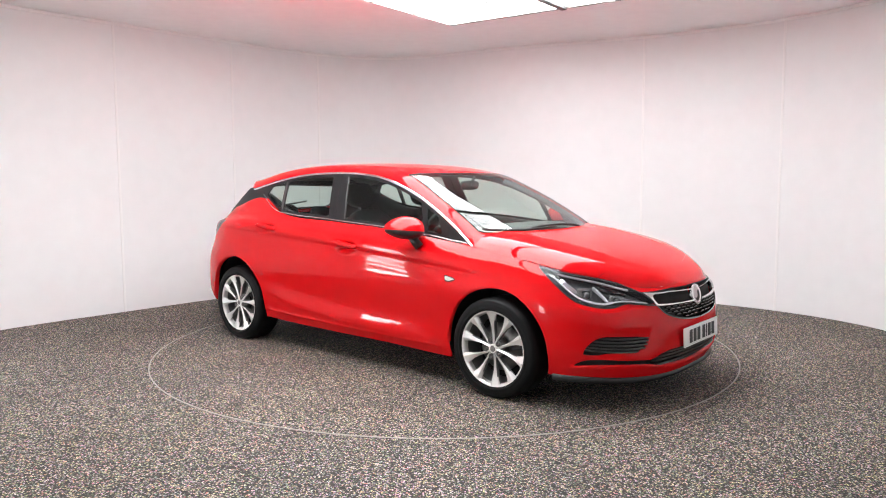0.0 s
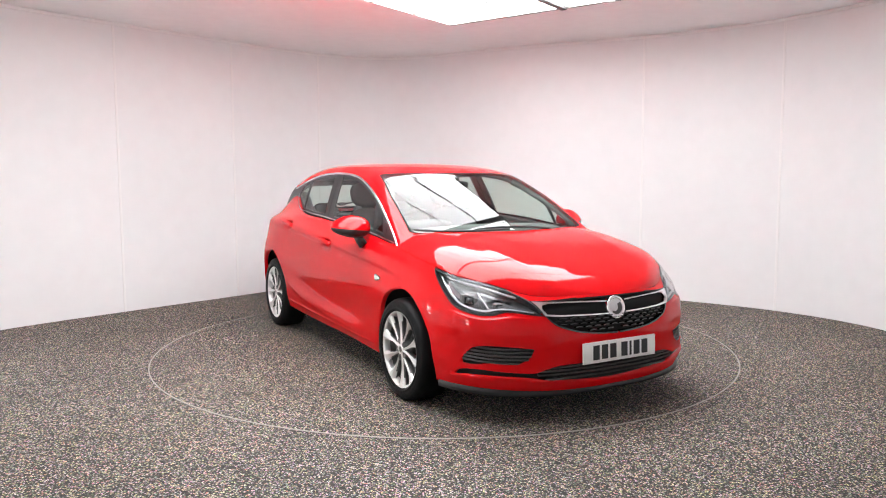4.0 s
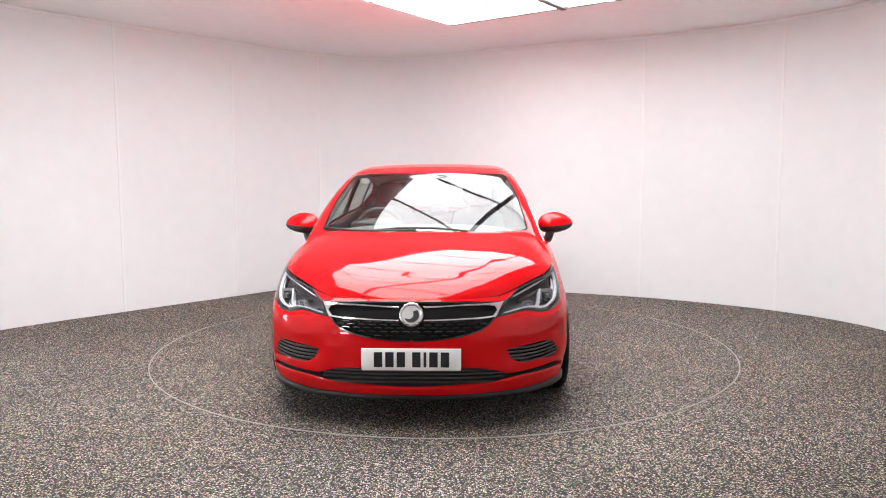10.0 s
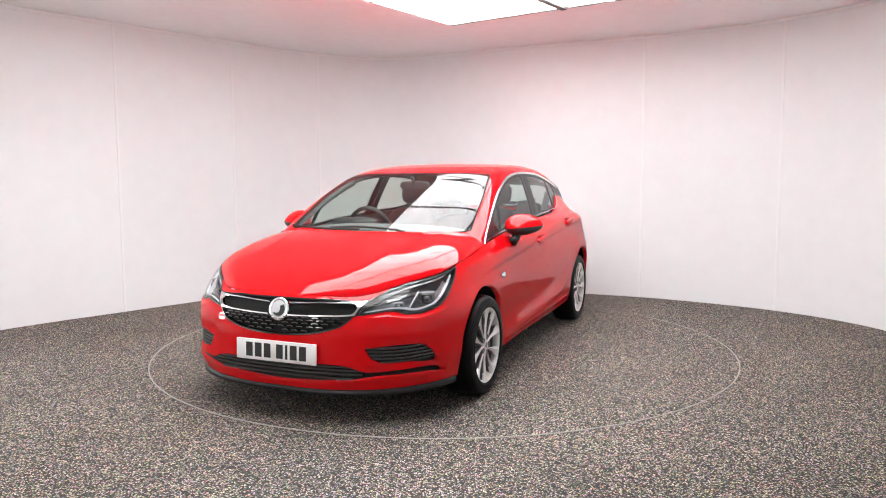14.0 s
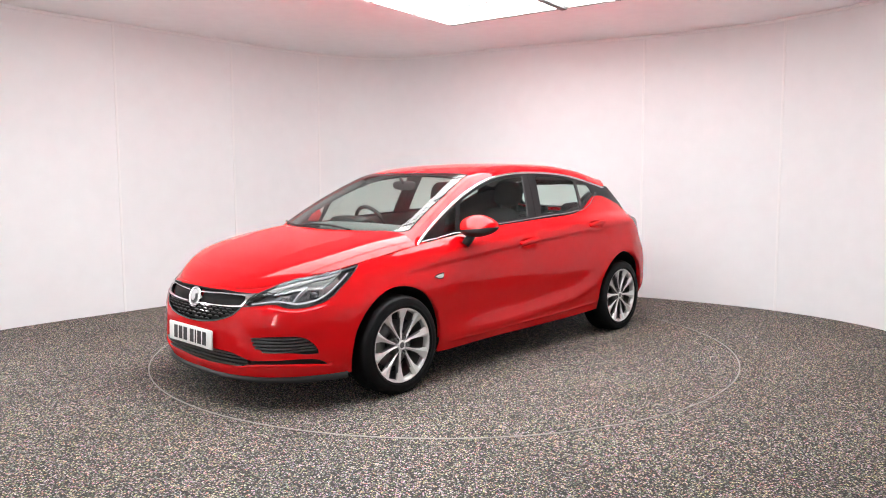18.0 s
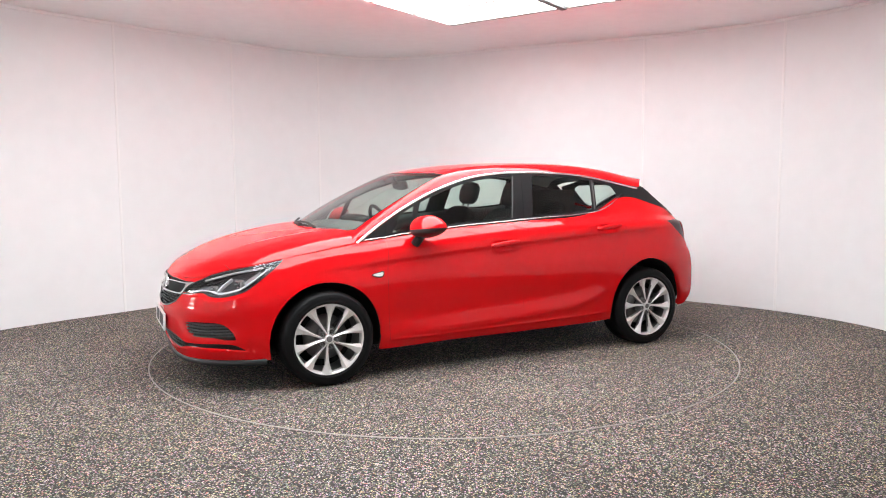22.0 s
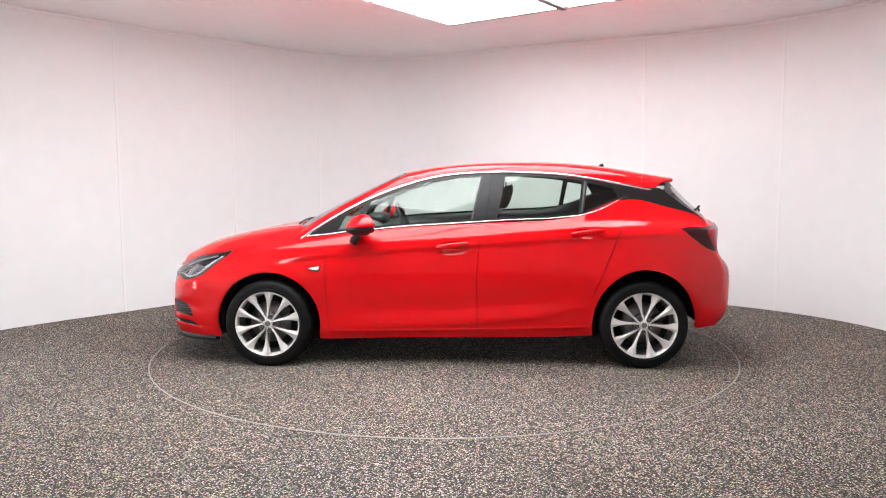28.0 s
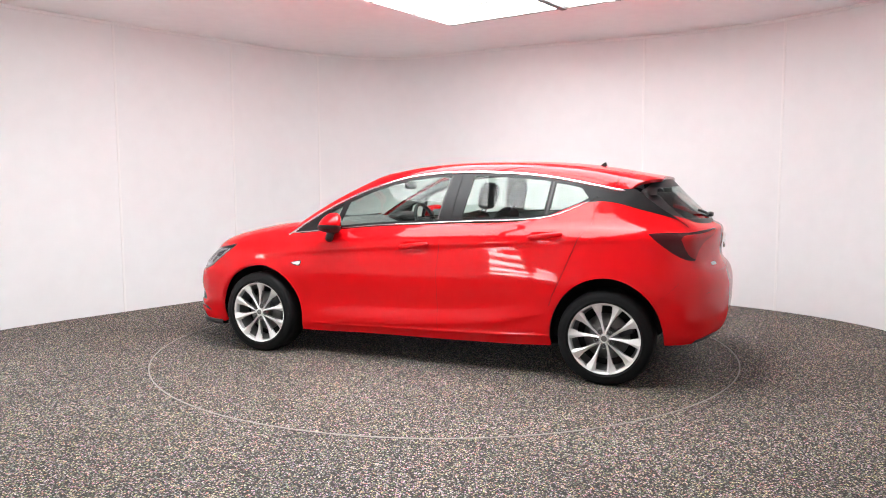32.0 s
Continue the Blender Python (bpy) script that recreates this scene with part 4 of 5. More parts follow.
fuv, ff = triangulate((-1.88, 1.13, .90, 1.40), .022, [("gap", SEAM_BW), ("gap2", strip(dense([(.865, 1.10), (.895, .93)], .05, False), .005)),
                                                   ("small", P_SMALL), ("front", P_FRONT), ("rear", P_REAR), ("quarter", P_QUARTER),
                                                   ("chrome_top", np.vstack([UP, [(-1.43, 1.255)], UPI[::-1]])), ("black", DLO),
                                                   ("chrome_low", np.vstack([LOW, [(-1.232, 1.213)], LOWI[::-1]])), ("foot", flat([(1.13, .90), (1.085, .955), (1.06, .965), (1.06, .90)])), ("cblack", CBLACK)])
for side in SIDES:
    trim = part("window_surround", skin_mesh("surround", flank, fuv, ff["black"], side, .008), M["pillar"], car, "black window surround and pillars")
    part("rear_pillar_panel", skin_mesh("cpillar", flank, fuv, ff["cblack"], side, .008), M["pillar"], car, "satin black panel behind the side windows")
    sg = 1 if side == "left" else -1
    part("rail_base", skin_mesh("rail", flank, fuv, ff["chrome_top"], side, .008, .0), M["gloss"], trim)
    part("pillar_foot", skin_mesh("foot", flank, fuv, ff["foot"], side, .01), M["red"], car)
    part("waist_base", skin_mesh("rail", flank, fuv, ff["chrome_low"], side, .008, .0), M["gloss"], trim)
    q = flank(UP - (0, .0095))
    part("roof_rail_trim", bead((q + (0, .002, 0)) * (1, sg, 1), .0092, .006, sg), M["chrome"], car, "chrome strip along the roof rail")
    q = flank(LOW[(LOW[:, 0] < 1.088) & (LOW[:, 0] > -1.235)] + (0, .006))
    w = wrap(on_side(*q[:, [0, 2]]))
    q[:, 1] = np.where(np.hypot(*(w - q)[:, [0, 2]].T) < .004, np.maximum(q[:, 1], w[:, 1] + .001), q[:, 1])
    part("waist_trim", bead((q + (0, .002, 0)) * (1, sg, 1), .0038, .0032, sg, .2), M["chrome"], car, "chrome strip under the side windows")
    part("pillar_gap", skin_mesh("gap", flank, fuv, ff["gap"], side, 0, -.004), M["dark"], trim)
    part("window_divider", bar_on(flank, flat([(-.937, rail([-.937])[1][0] - .032), (-.921, 1.2), (-.904, low_at(-.904) + .022)]), .012, .002, .006, side), M["trimgrey"], trim, "grey bar before the small rear window")
    part("window_guide", bar_on(flank, flat([(-.196, rail([-.196])[1][0] - .034), (-.16, 1.2), (-.124, low_at(-.124) + .024)]), .008, .002, .006, side), M["trimgrey"], trim, "grey guide along the window's rear edge")
    part("mirror_gap", skin_mesh("gap", flank, fuv, ff["gap2"], side, 0, -.004), M["dark"], trim)
    for key, name in (("small", "front_quarter_light"), ("front", "front_window"), ("rear", "rear_window"), ("quarter", "rear_quarter_light")):
        w = part(name, skin_mesh(name, flank, fuv, ff[key], side, 0, -.002), M["sideglass"], car, "tinted side window")
        w.visible_shadow = False
ruv, rf = triangulate((0, .615, 1.0, 1.325), .03, [("clear", flat([(-.1, 1.05), (.50, 1.07), (.52, 1.10), (.49, 1.235), (.42, 1.268), (-.1, 1.285)])), ("pane", flat([(-.1, .9), (.62, .9), (.62, 1.20), (.58, 1.255), (.40, 1.31), (.30, 1.40), (-.1, 1.40)]))])
rearglass = part("tailgate_window", skin_mesh("rear", tailglass, ruv, rf["clear"], "both", 0), M["glassdark"], car, "tinted rear window in the tailgate")
part("window_border", skin_mesh("border", tailglass, ruv, rf["pane"], "both", .006), M["pillar"], rearglass, "black border of the rear window")

rearglass.visible_shadow = False

# lamps
ruv2, rf2 = triangulate((4.6, 5.2, .42, .60), .02, [("lens", TAILRED)])
lens_tris = found["lamp"]
for side in SIDES:
    sg = 1 if side == "left" else -1
    lamp = part("headlamp", skin_mesh("lens", wrap, uv, lens_tris, side, 0, .001), M["lens"], car, "clear headlamp with chrome reflectors")
    lamp.visible_shadow = False
    part("lamp_housing", skin_mesh("bowl", wrap, uv, lens_tris, side, 0, -.055), M["lampback"], lamp, "silver-grey lamp bowl")
    part("lamp_edge", bar_on(wrap, dense(LAMP[LAMP[:, 1] < .66], .03, False), .012, .001, .05, side), M["black"], lamp)
    part("running_light", bar_on(wrap, curve([(.705, .468), (.76, .448), (.84, .448), (.91, .464), (.97, .512), (1.02, .575), (1.055, .615)], 6), .015, -.008, .015, side), M["white"], lamp, "bright running light strip")
    part("upper_strip", bar_on(wrap, curve([(.575, .615), (.70, .628), (.84, .632), (.98, .634)], 6), .008, -.010, .012, side), M["white"], lamp)
    part("inner_reflector", bar_on(wrap, curve([(.55, .490), (.60, .500), (.645, .535)], 4), [.022] * 3 + [.034] * 6, -.026, .012, side), M["lampback"], lamp)
    part("divider", bar_on(wrap, curve([(.735, .470), (.742, .520), (.765, .585)], 4), .010, -.014, .025, side), M["white"], lamp, "pale bar between the two light chambers")
    part("lower_strip", bar_on(wrap, curve([(.505, .470), (.57, .480), (.64, .484), (.705, .468)], 5), .010, -.008, .015, side), M["white"], lamp)
    part("outer_reflector", bar_on(wrap, curve([(.865, .492), (.93, .530), (.99, .590)], 5), [.03] * 4 + [.05] * 7, -.026, .012, side), M["chrome"], lamp)
    part("chamber_wall", bar_on(wrap, curve([(.60, .566), (.68, .572), (.75, .580)], 4), .020, -.020, .02, side), M["gloss"], lamp)
    for (s, v), r in (((.845, .520), .040), ((.665, .512), .028)):
        q = flat([(s, v)])
        c, nn = wrap(q)[0], normals_of(wrap, q)[0]
        d = np.array((.90, .43, .03))
        d /= np.linalg.norm(d)
        c = (c - nn * .040) * (1, sg, 1)
        d = d * (1, sg, 1)
        m = Matrix.Translation(c) @ Vector(d).to_track_quat("Y", "Z").to_matrix().to_4x4()
        part("reflector", block(-r * 1.25, r * 1.25, -.02, .006, -r * .95, r * .95, .012), M["steel"], lamp, at=m)
        part("projector", block(-r * .70, r * .70, -.01, .012, -r * .62, r * .62, .006), M["gloss"], lamp, at=m)
        part("projector_lens", lathe([(r * .42, .010), (r * .36, .020), (r * .2, .026), (0, .028)], 20), M["lampback"], lamp, at=m)
    tail = part("tail_lamp", skin_mesh("tail", wrap, uv, found["tail"], side, .012), M["taildark"], car, "smoked tail lamp with a red light field")
    part("tail_lens", skin_mesh("lens", wrap, ruv2, rf2["lens"], side, .004, .003), M["redlens"], tail, "red light lens")
    new_rep = part("side_repeater", skin_mesh("rep", *(lambda a: (wrap, a[0], a[1]["lens"], side, .006, .004))(triangulate((1.77, 1.93, .37, .43), .012, [("lens", SIDELAMP)]))), M["gloss"], car, "side indicator with a pale lens in a dark rim")
    part("repeater_lens", skin_mesh("lens", *(lambda a: (wrap, a[0], a[1]["lens"], side, .004, .007))(triangulate((1.77, 1.93, .37, .43), .010, [("lens", SIDELAMP.mean(0) + (SIDELAMP - SIDELAMP.mean(0)) * (.84, .66))]))), M["amber"], new_rep)

# front grille, badge, intakes
part("grille_back", skin_mesh("back", wrap, uv, found["grille"], "both", 0, -.03), M["dark"], panels["front_bumper"], "black grille backing")
grille = part("grille_frame", bar_on(wrap, dense(GRILLE[(GRILLE[:, 0] > -.01)], .03, False), .010, .002, .03, "both"), M["gloss"], car, "gloss black grille with chrome wings")
WING = np.vstack([curve([(.512, .584), (.38, .582), (.067, .556)], 6), curve([(.067, .550), (.25, .570), (.42, .576)], 5), curve([(.455, .556), (.462, .505), (.440, .457)], 4), curve([(.36, .447), (.2, .440), (.067, .436)], 4),
                  curve([(.067, .426), (.25, .432), (.40, .439), (.452, .446)], 6), [(.485, .53)]])
wuv, wf = triangulate((.0, .55, .40, .61), .016, [("wing", WING)])
for side in SIDES:
    part("chrome_wing", skin_mesh("wing", wrap, wuv, wf["wing"], side, .012, .004), M["chrome"], grille, "chrome wing-shaped bar")
part("grille_brow", bar_on(wrap, curve([(0, .613), (.25, .607), (.40, .593), (.50, .580)], 8), .022, .003, .02, "both"), M["rubber"], grille, "matt black band above the grille")
for row, v in enumerate((.318, .343, .368, .393, .416)):
    reach = np.interp(v, [.30, .33, .37, .44], [.12, .27, .37, .43])
    s = (.025 if row % 2 else .055)
    while s < reach:
        q = flat([(s - .02, v), (s, v + .004), (s + .02, v)])
        me = bar_on(wrap, q, .007, -.004, .02, "left")
        part("grille_bar", me, M["gloss"], grille)
        me2 = bar_on(wrap, q, .007, -.004, .02, "right")
        part("grille_bar", me2, M["gloss"], grille)
        s += .06
badge_at = Matrix.Translation((2.214, 0, .620)) @ pose(0, 0, 0, 12, 0, -90)
badge = part("badge", lathe([(0, .012), (.048, .012), (.052, .016), (.062, .016), (.066, .010), (.066, -.02)], 40), M["chrome"], car, "round chrome badge", badge_at)
part("badge_field", lathe([(0, .0135), (.050, .0135)], 32), M["white"], badge)
bm = bmesh.new()
pts = [(.036 * math.cos(a), .036 * math.sin(a)) for a in np.linspace(2.4, 5.6, 14)] + [(.012 + .022 * math.cos(a), .004 + .024 * math.sin(a)) for a in np.linspace(5.4, 2.6, 12)]
bm.faces.new([bm.verts.new((1.15 * a, .015, 1.1 * b)) for a, b in pts])
bmesh.ops.solidify(bm, geom=bm.faces[:], thickness=.004)
part("badge_mark", bm, M["trimgrey"], badge, "plain dark shape")
for key, rows in (("intake", (.062, .083, .104, .122)), ("fog", (.150, .170, .190, .210, .229))):
    for side in (("both",) if key == "intake" else SIDES):
        part(key + "_back", skin_mesh("back", wrap, uv, found[key], side, .0, -.028), M["dark"], panels["front_bumper"])
    poly = INTAKE if key == "intake" else FOG
    for v in rows:
        s = np.linspace(0, 1.0, 200)
        ok = inside(poly, np.stack([s, np.full(200, v)], 1))
        if key == "intake":
            ok &= s < .50
        if ok.sum() < 6:
            continue
        a, b = s[ok][0], s[ok][-1]
        line = np.stack([np.linspace(a, b, 14), np.full(14, v)], 1)
        for side in (("both",) if key == "intake" else SIDES):
            part("intake_slat" if key == "intake" else "fog_slat", bar_on(wrap, line, .010, -.006, .02, side), M["slat"], panels["front_bumper"])

# number plate: white with plain dark bars in place of its characters
plate = part("number_plate", block(-.006, .006, -.262, .262, -.058, .058, .004, 2), M["plate"], car, "white front number plate with plain dark bars", pose(2.262, 0, .393, 0, -2))
x = .200
for k in range(7):
    w = .014 if k == 2 else .044
    part("character_bar", block(.0055, .0075, -w / 2, w / 2, -.0395, .0395, .0), M["ink"], plate, at=pose(0, x - w / 2, 0))
    x -= w + (.037 if k == 3 else .016)
# ---- wheels ----
def wheel_parts(root):
    """An alloy wheel with its outer face towards +y, hub at the origin."""
    R = .311
    part("tyre", lathe([(.230, .010), (.237, .016), (.243, .0175), (.245, .0205), (.249, .0205), (.251, .018), (.264, .0205), (.279, .0185), (.282, .0165), (.287, .0165), (.298, .008), (R - .004, -.010), (R, -.03), (R, -.17), (R - .006, -.19), (.27, -.21), (.230, -.20)], 72), M["tyre"], root, "black road tyre")
    part("rim", lathe([(.220, .002), (.226, .012), (.238, .012), (.240, .006), (.232, -.004)], 72), M["alloy"], root, "silver rim edge")
    part("rim_lip", lathe([(.220, .002), (.2165, -.006), (.2155, -.030)], 72), M["alloy"], root, "bright inner lip of the rim")
    part("rim_barrel", lathe([(.2155, -.030), (.211, -.05), (.200, -.09), (.200, -.19)], 72), M["alloyside"], root, "grey rim barrel")
    part("hub", lathe([(0, -.016), (.060, -.016), (.070, -.022), (.074, -.034), (.076, -.06), (0, -.06)], 40), M["alloyside"], root)
    part("cap", lathe([(.019, .004), (.023, .006), (.028, .004), (.031, -.002), (.033, -.02)], 28), M["alloy"], root, "plain silver centre cap")
    part("cap_face", lathe([(0, .005), (.012, .0048), (.019, .003)], 20), M["steel"], root)
    part("brake_disc", lathe([(.06, -.085), (.148, -.085), (.150, -.10), (.06, -.10)], 48), M["steel"], root, "bare steel brake disc")
    part("well", lathe([(0, -.13), (.200, -.13)], 40), M["dark"], root)
    bm = block(-.05, .05, -.12, -.07, -.03, .03, .012)
    part("caliper", bm, M["alloydark"], root, at=pose(.0, 0, 0, 0, 25) @ Matrix.Translation((-.13, 0, .0)))
    for i in range(10):
        half = 1 if i % 2 else -1
        verts, faces = [], []
        prof = [(.030, .0085, -.002, 9.0), (.055, .0085, -.004, 6.0), (.09, .0088, -.005, 3.0), (.130, .0125, -.004, 1.0), (.172, .0205, .000, 0.0), (.204, .031, .005, 0.0), (.226, .041, .009, 0.0)]
        for r, w, y, tw in prof:
            off = -half * math.radians(tw) * r
            crest = w * .30 * half
            for dx, dy in ((-w, y - .012), (-w * .86, y - .003), (crest, y + .006), (w * .86, y - .003), (w, y - .012), (w * .6, y - .036), (-w * .6, y - .036)):
                verts.append((r, dy, dx + off))
        n = 7
        for k in range(len(prof) - 1):
            for q in range(n):
                u = (q + 1) % n
                faces.append((k * n + q, k * n + u, k * n + n + u, k * n + n + q))
        faces += [tuple(range(n))[::-1], tuple(range((len(prof) - 1) * n, len(prof) * n))]
        me = mesh_of("spoke", verts, faces)
        bm = bmesh.new()
        bm.from_mesh(me)
        bmesh.ops.recalc_face_normals(bm, faces=bm.faces)
        bm.to_mesh(me)
        bm.free()
        sp = part("spoke", me, M["alloy"], root, at=pose(0, 0, 0, 0, -(72 * (i // 2) + half * 17.5 + 90)))
        sp.data.materials.append(M["alloyside"])
        for f in sp.data.polygons:
            f.material_index = 0 if f.normal.y > .25 else 1
    for i in range(5):
        a = math.radians(72 * i + 90 + 36)
        hole = part("bolt_hole", lathe([(.0105, -.014), (.0135, -.004), (.0165, -.001), (.0185, -.004), (.019, -.022)], 20), M["alloyside"], root, at=pose(.052 * math.cos(a), .004, .052 * math.sin(a)))
        part("hole_floor", lathe([(0, -.013), (.0115, -.013)], 16), M["dark"], root, at=hole.matrix_basis.copy())
        part("wheel_bolt", lathe([(0, -.003), (.0055, -.003), (.0075, -.005), (.0078, -.013)], 6), M["steel"], root, at=hole.matrix_basis.copy())


for x in (1.331, -1.331):
    for sign in (1, -1):
        w = new("wheel", mesh_of("hub_core", [(0, -.1, 0), (.02, -.1, 0), (0, -.1, .02)], [(0, 1, 2)]))
        w.data.materials.append(M["dark"])
        w.parent = car
        y = .893 if x > 0 else .862
        w.matrix_basis = pose(x, sign * y, .3085, 0, 14 * sign if x > 0 else -4.5 * sign, 0 if sign > 0 else 180)
        wheel_parts(w)


# ---- door handles, mirrors, wipers, aerial ----
def blob(rx, ry, rz, power=2.6, nu=20, nv=28, keep=None):
    """A rounded box-like egg."""
    verts, faces = [], []
    f = lambda c: math.copysign(abs(c) ** (2 / power), c)
    for i in range(nu + 1):
        a = -math.pi / 2 + math.pi * i / nu
        for j in range(nv):
            b = 2 * math.pi * j / nv
            verts.append((rx * f(math.cos(a)) * f(math.cos(b)), ry * f(math.cos(a)) * f(math.sin(b)), rz * f(math.sin(a))))
    for i in range(nu):
        for j in range(nv):
            q = (i * nv + j, i * nv + (j + 1) % nv, (i + 1) * nv + (j + 1) % nv, (i + 1) * nv + j)
            c = np.mean([verts[k] for k in q], axis=0)
            if keep is None or keep(c):
                faces.append(q)
    return mesh_of("blob", verts, faces, True)


def raked(me, sg):
    """A mirror shell: flat behind, slanting forward towards its foot."""
    for v in me.vertices:
        x, y, z = v.co
        out = max(0.0, y * sg / .135)
        v.co.z = z * (1 - .42 * out ** 1.5) if z > 0 else z * .84 * (1 - .25 * out)
        v.co.x = x * .40 if x < 0 else x * (.92 - .30 * z / .079)
    return me


for side in SIDES:
    sg = 1 if side == "left" else -1
    for door, (x, z, tilt) in (("front_door", (.008, .866, 7)), ("rear_door", (-.935, .956, 7))):
        q = inverse(wrap, WRAP_BOX, (0, 2), [(x, z)], lambda p: p[:, 1] > .6)
        c = wrap(q)[0]
        parent = panels[door, side]
        h = part("door_handle", blob(.118, .016, .019, 2.8), M["red"], parent, "red door handle", pose(c[0], sg * (c[1] + .038), c[2] + .004, 0, tilt, 0))
        part("handle_pad", blob(.022, .024, .014, 2.6), M["red"], parent, at=pose(c[0] + .09, sg * (c[1] + .012), c[2] - .004, 0, tilt, 0))
    # door mirror
    mir = new("door_mirror", raked(blob(.122, .134, .082, 2.4, keep=lambda c: c[2] > -.026), sg))
    mir.data.materials.append(M["red"])
    mir.parent = car
    mir.matrix_basis = pose(.625, sg * .918, 1.010, 4 * sg, -4, 31 * sg)
    tagged(mir, "red mirror cap over a black lower shell")
    part("lower_shell", raked(blob(.123, .135, .083, 2.4, keep=lambda c: c[2] < -.020), sg), M["black"], mir, "black lower mirror shell")
    part("mirror_glass", blob(.004, .084, .048, 3.0), M["mirror"], mir, "mirror glass", pose(-.0460, 0, -.002, 0, 3, 0))
    part("mirror_stalk", tube([(.02, -.05 * sg, -.05), (.03, -.075 * sg, -.085), (.035, -.10 * sg, -.115)], .03, 10), M["black"], mir, "black mirror stalk")

# wipers
def on_top(x, e, lift):
    q = flat([(x, e)])
    return top(q)[0] + normals_of(top, q)[0] * lift


for sg in (-1, 1):
    if sg < 0:
        pts = [on_top(1.235 - .16 * t ** 2, .05 + .80 * t, .016) * (1, -1, 1) for t in np.linspace(0, 1, 10)]
    else:
        pts = [on_top(1.225 - .02 * t, .35 * (1 - 2 * t) if 1 - 2 * t > 0 else -.35 * (1 - 2 * t), .018) * (1, 1 if t < .5 else -1, 1) for t in np.linspace(0, 1, 11)]
    part("wiper", tube(pts, .008, 6), M["black"], car, "black windscreen wiper")
part("cowl", bar_on(bonnet, np.stack([rear_edge(np.linspace(0, .8, 16)) - .03, np.linspace(0, .8, 16)], 1), .09, -.008, .02, "both"), M["black"], car, "black cowl at the foot of the windscreen")
fin = mesh_of("fin", [(.036, 0, -.004), (-.03, .016, -.004), (-.03, -.016, -.004), (-.027, .006, .024), (-.027, -.006, .024), (-.008, 0, .022)], [(0, 1, 3, 5), (0, 5, 4, 2), (1, 2, 4, 3), (5, 3, 4), (0, 2, 1)])
part("aerial", fin, M["rubber"], car, "small black roof aerial", pose(-1.14, 0, 1.425, 0, 8))
# rear wiper and badge
part("rear_wiper", tube([(-1.90, .02, 1.075), (-1.88, .12, 1.095), (-1.845, .3, 1.12)], .009, 6), M["black"], car, "black rear wiper")
part("wiper_pivot", blob(.022, .05, .018), M["black"], car, at=pose(-1.905, .02, 1.08))
for sg in (1, -1):
    for k in range(4):
        a = 5.07 + .028 * k
        part("script_bar", bar_on(wrap, flat([(a, .421), (a + .009, .4215), (a + .018, .422)]), .013, .003, .004, "left" if sg > 0 else "right"), M["chrome"], panels["tailgate"], "small plain chrome bar")
part("rear_badge", lathe([(0, .012), (.05, .012), (.055, 0)], 24), M["chrome"], panels["tailgate"], "plain round chrome badge", pose(-1.995, 0, .90, 0, 10, 90))


# ---- cabin ----
def seat(x, y):
    s = new("front_seat", blob(.27, .25, .10, 3.0))
    s.data.materials.append(M["cloth"])
    s.parent = car
    s.matrix_basis = pose(x, y, .52, 0, -8)
    tagged(s, "charcoal cloth front seat")
    part("backrest", blob(.075, .245, .315, 3.2), M["cloth"], s, at=pose(-.27, 0, .325, 0, -16))
    part("headrest", blob(.05, .135, .10, 3.0), M["cloth"], s, "padded headrest", pose(-.405, 0, .752, 0, -8))
    for d in (-.05, .05):
        part("headrest_post", tube([(-.355, d, .56), (-.402, d, .70)], .007, 8), M["chrome"], s, "bright steel headrest post")


seat(.135, .37)
seat(.135, -.37)
bench = new("rear_seat", blob(.26, .62, .10, 3.4))
bench.data.materials.append(M["cloth"])
bench.parent = car
bench.matrix_basis = pose(-.86, 0, .54, 0, -8)
tagged(bench, "charcoal cloth rear seat")
part("backrest", blob(.07, .62, .27, 3.6), M["cloth"], bench, at=pose(-.27, 0, .24, 0, -18))
for y in (-.38, .0, .38):
    part("headrest", blob(.045, .125 if y else .1, .075 if y else .05, 3.0), M["cloth"], bench, at=pose(-.36, y, .555, 0, -8))
part("dashboard", blob(.24, .70, .13, 3.0), M["trimgrey"], car, "dark grey dashboard", pose(.86, 0, .885, 0, -6))
part("cabin_floor", block(-1.6, 1.1, -.66, .66, .26, .40, .03), M["dark"], car)
part("parcel_shelf", block(-1.72, -1.22, -.58, .58, .985, 1.0, .005, 1), M["black"], car, "black parcel shelf")
for sg in (1, -1):
    xx = np.linspace(.88, -1.6, 30)
    zz = np.maximum(low_at(xx), np.interp(xx, wt[::-1, 0], wt[::-1, 2], right=0))
    yy = flank(np.stack([xx, zz], 1))[:, 1] - .045
    verts, faces = [], []
    for i, (a, b, c) in enumerate(zip(xx, yy, zz)):
        verts += [(a, sg * b, c + .012), (a, sg * (b - .05), c + .004), (a, sg * (b - .08), c - .10), (a, sg * (b - .05), .40), (a, sg * b, .40)]
        if i:
            for q in range(4):
                faces.append((5 * i - 5 + q, 5 * i - 4 + q, 5 * i + 1 + q, 5 * i + q))
    part("door_trim", mesh_of("trim", verts, faces, True), M["black"], car, "black inner door trim")
steer = part("steering_wheel", tube([(.0, .18 * math.cos(a), .18 * math.sin(a)) for a in np.linspace(0, 2 * math.pi, 36, endpoint=False)], .016, 10, True), M["black"], car, "black steering wheel", pose(.47, -.37, .945, 0, 22))
part("steering_boss", blob(.03, .075, .06), M["black"], steer)
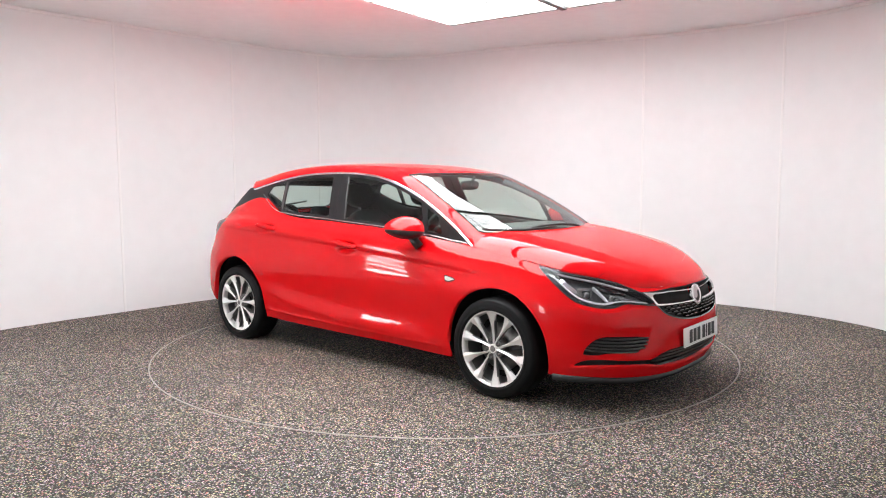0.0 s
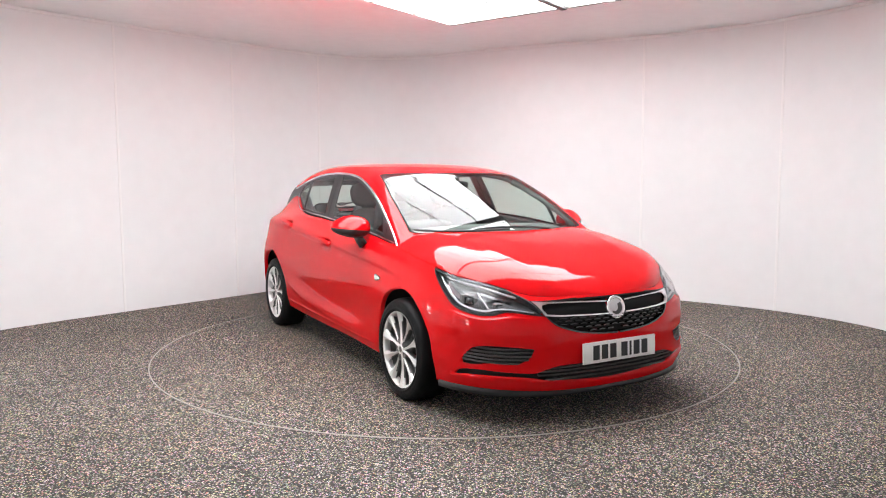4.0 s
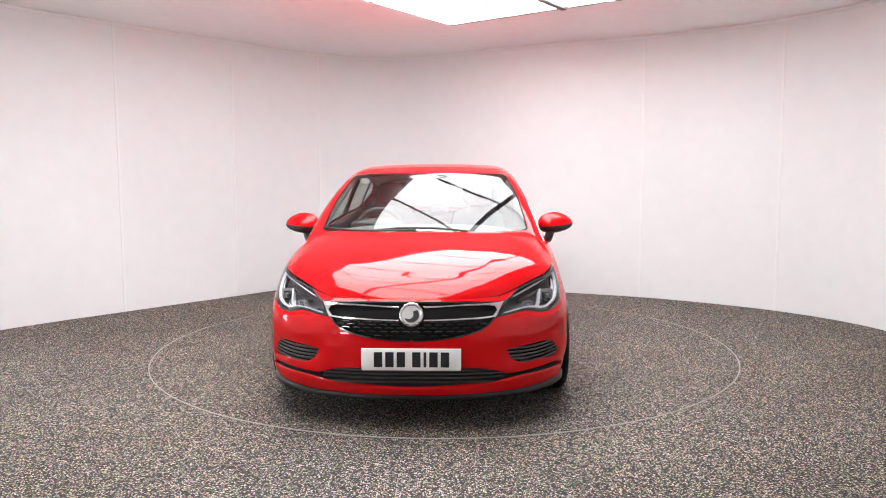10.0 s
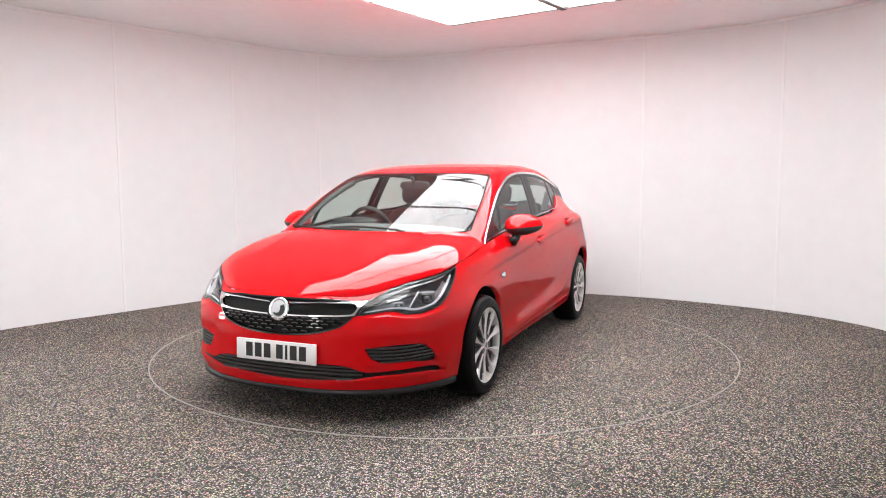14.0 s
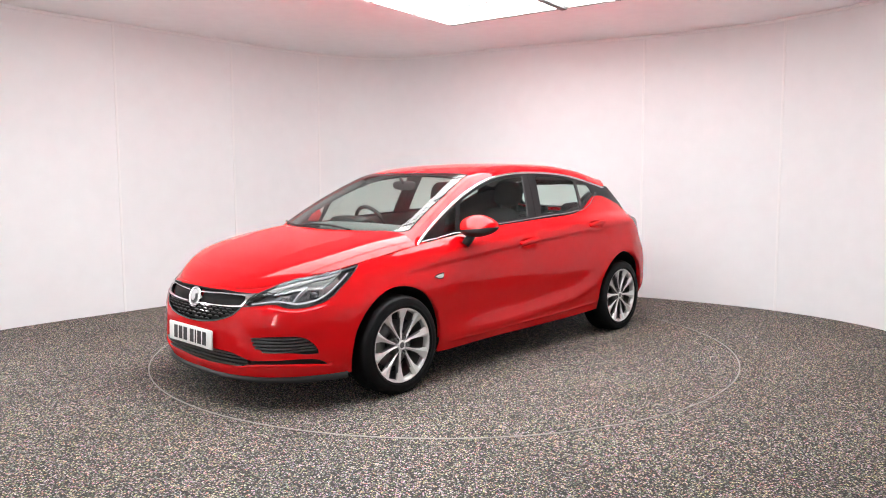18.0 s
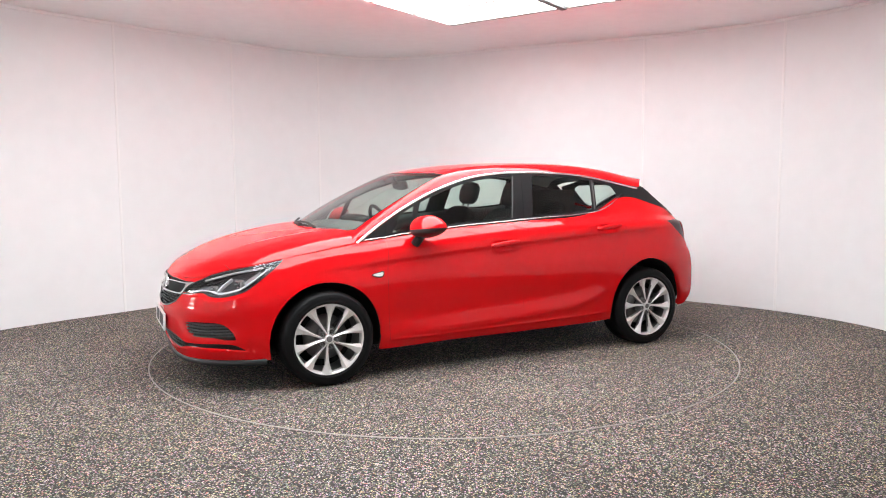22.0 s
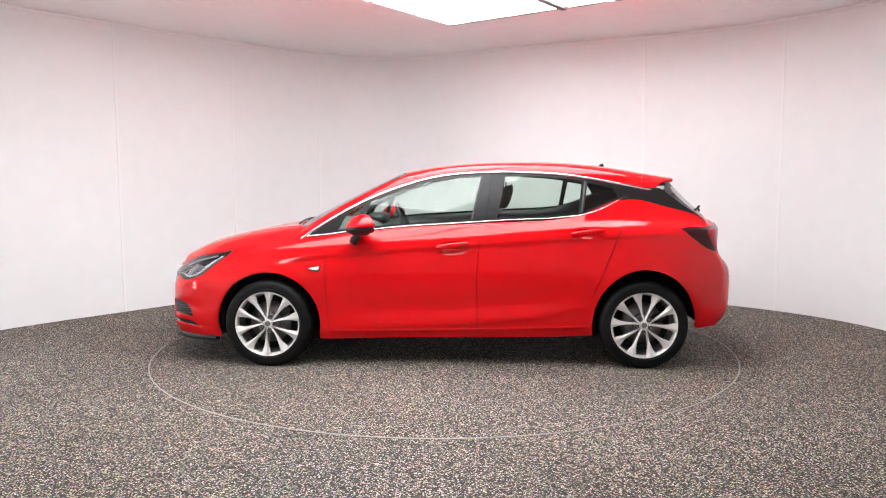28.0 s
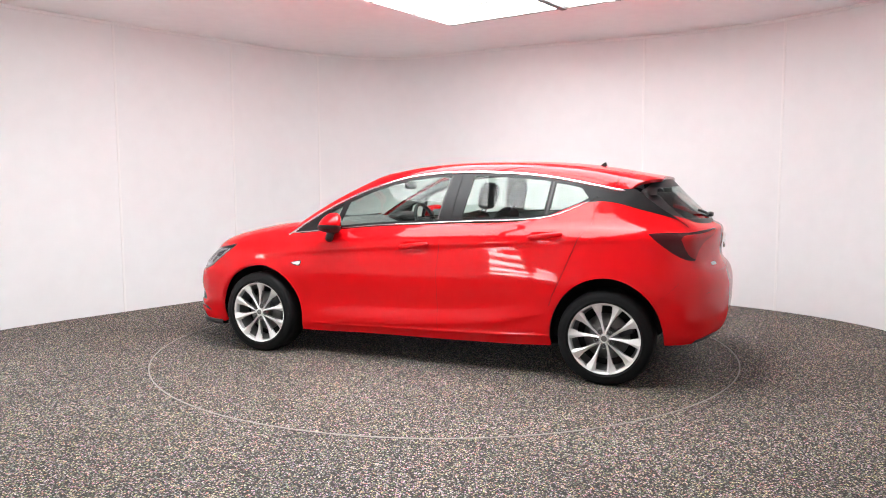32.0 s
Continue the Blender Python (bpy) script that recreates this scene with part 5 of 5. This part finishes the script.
for a in (0, 180, 270):
    part("steering_spoke", block(-.012, .012, .05, .17, -.018, .018, .006, 1), M["alloydark"], steer, at=pose(0, 0, 0, a))
part("binnacle", blob(.09, .19, .05, 3), M["black"], car, at=pose(.70, -.37, 1.0))
part("rear_view_mirror", blob(.018, .12, .036, 3.2), M["black"], car, "black rear-view mirror", pose(.45, 0, 1.285, 0, 10, 4))
part("mirror_mount", tube([(.50, 0, 1.345), (.46, 0, 1.295)], .012, 8), M["black"], car)
hx = np.linspace(.34, -1.36, 30)
verts, faces = [], []
for i, x in enumerate(hx):
    for j, e in enumerate(np.linspace(-1, 1, 17)):
        p = top(flat([(x, abs(e) * .985)]))[0]
        verts.append((p[0], math.copysign(p[1], e), p[2] - .035))
        if i and j:
            faces.append((17 * (i - 1) + j - 1, 17 * (i - 1) + j, 17 * i + j, 17 * i + j - 1))
part("headlining", mesh_of("lining", verts, faces, True), M["headlining"], car, "pale headlining under the roof")
for sg in (1, -1):
    pts = [tuple(np.array(top(flat([(x, .95)]))[0] + (0, -.02, -.035)) * (1, sg, 1)) for x in np.linspace(.34, 1.02, 8)]
    part("pillar_trim", tube(pts, .028, 8), M["trimgrey"], car, "grey windscreen pillar trim")
# ---- the turntable turns, and the car with it ----
AXIS = Vector((0.1118, 0.0934, 0))
TURN = [(0, -40.15), (1, -45.30), (2, -50.41), (3, -55.48), (4, -60.62), (5, -65.82), (6, -71.05), (7, -76.34), (8, -81.62), (9, -86.87), (10, -92.13), (11, -97.39),
        (12, -102.65), (13, -107.86), (14, -113.04), (15, -118.2), (16, -123.38), (17, -128.53), (18, -133.63), (19, -138.73), (20, -143.82), (21, -148.84),
        (22, -153.78), (23, -158.74), (24, -163.71), (25, -168.63), (26, -173.5), (27, -178.28), (28, -183.09), (29, -187.99), (30, -192.98), (31, -198.01), (32, -203.04)]


def motions():
    walk(car, [(t, pose(0, 0, 0, 0, 0, a) @ Matrix.Translation(-AXIS)) for t, a in TURN])
    walk(turntable, [(t, pose(0, 0, 0.002, 0, 0, a)) for t, a in TURN])


motions()
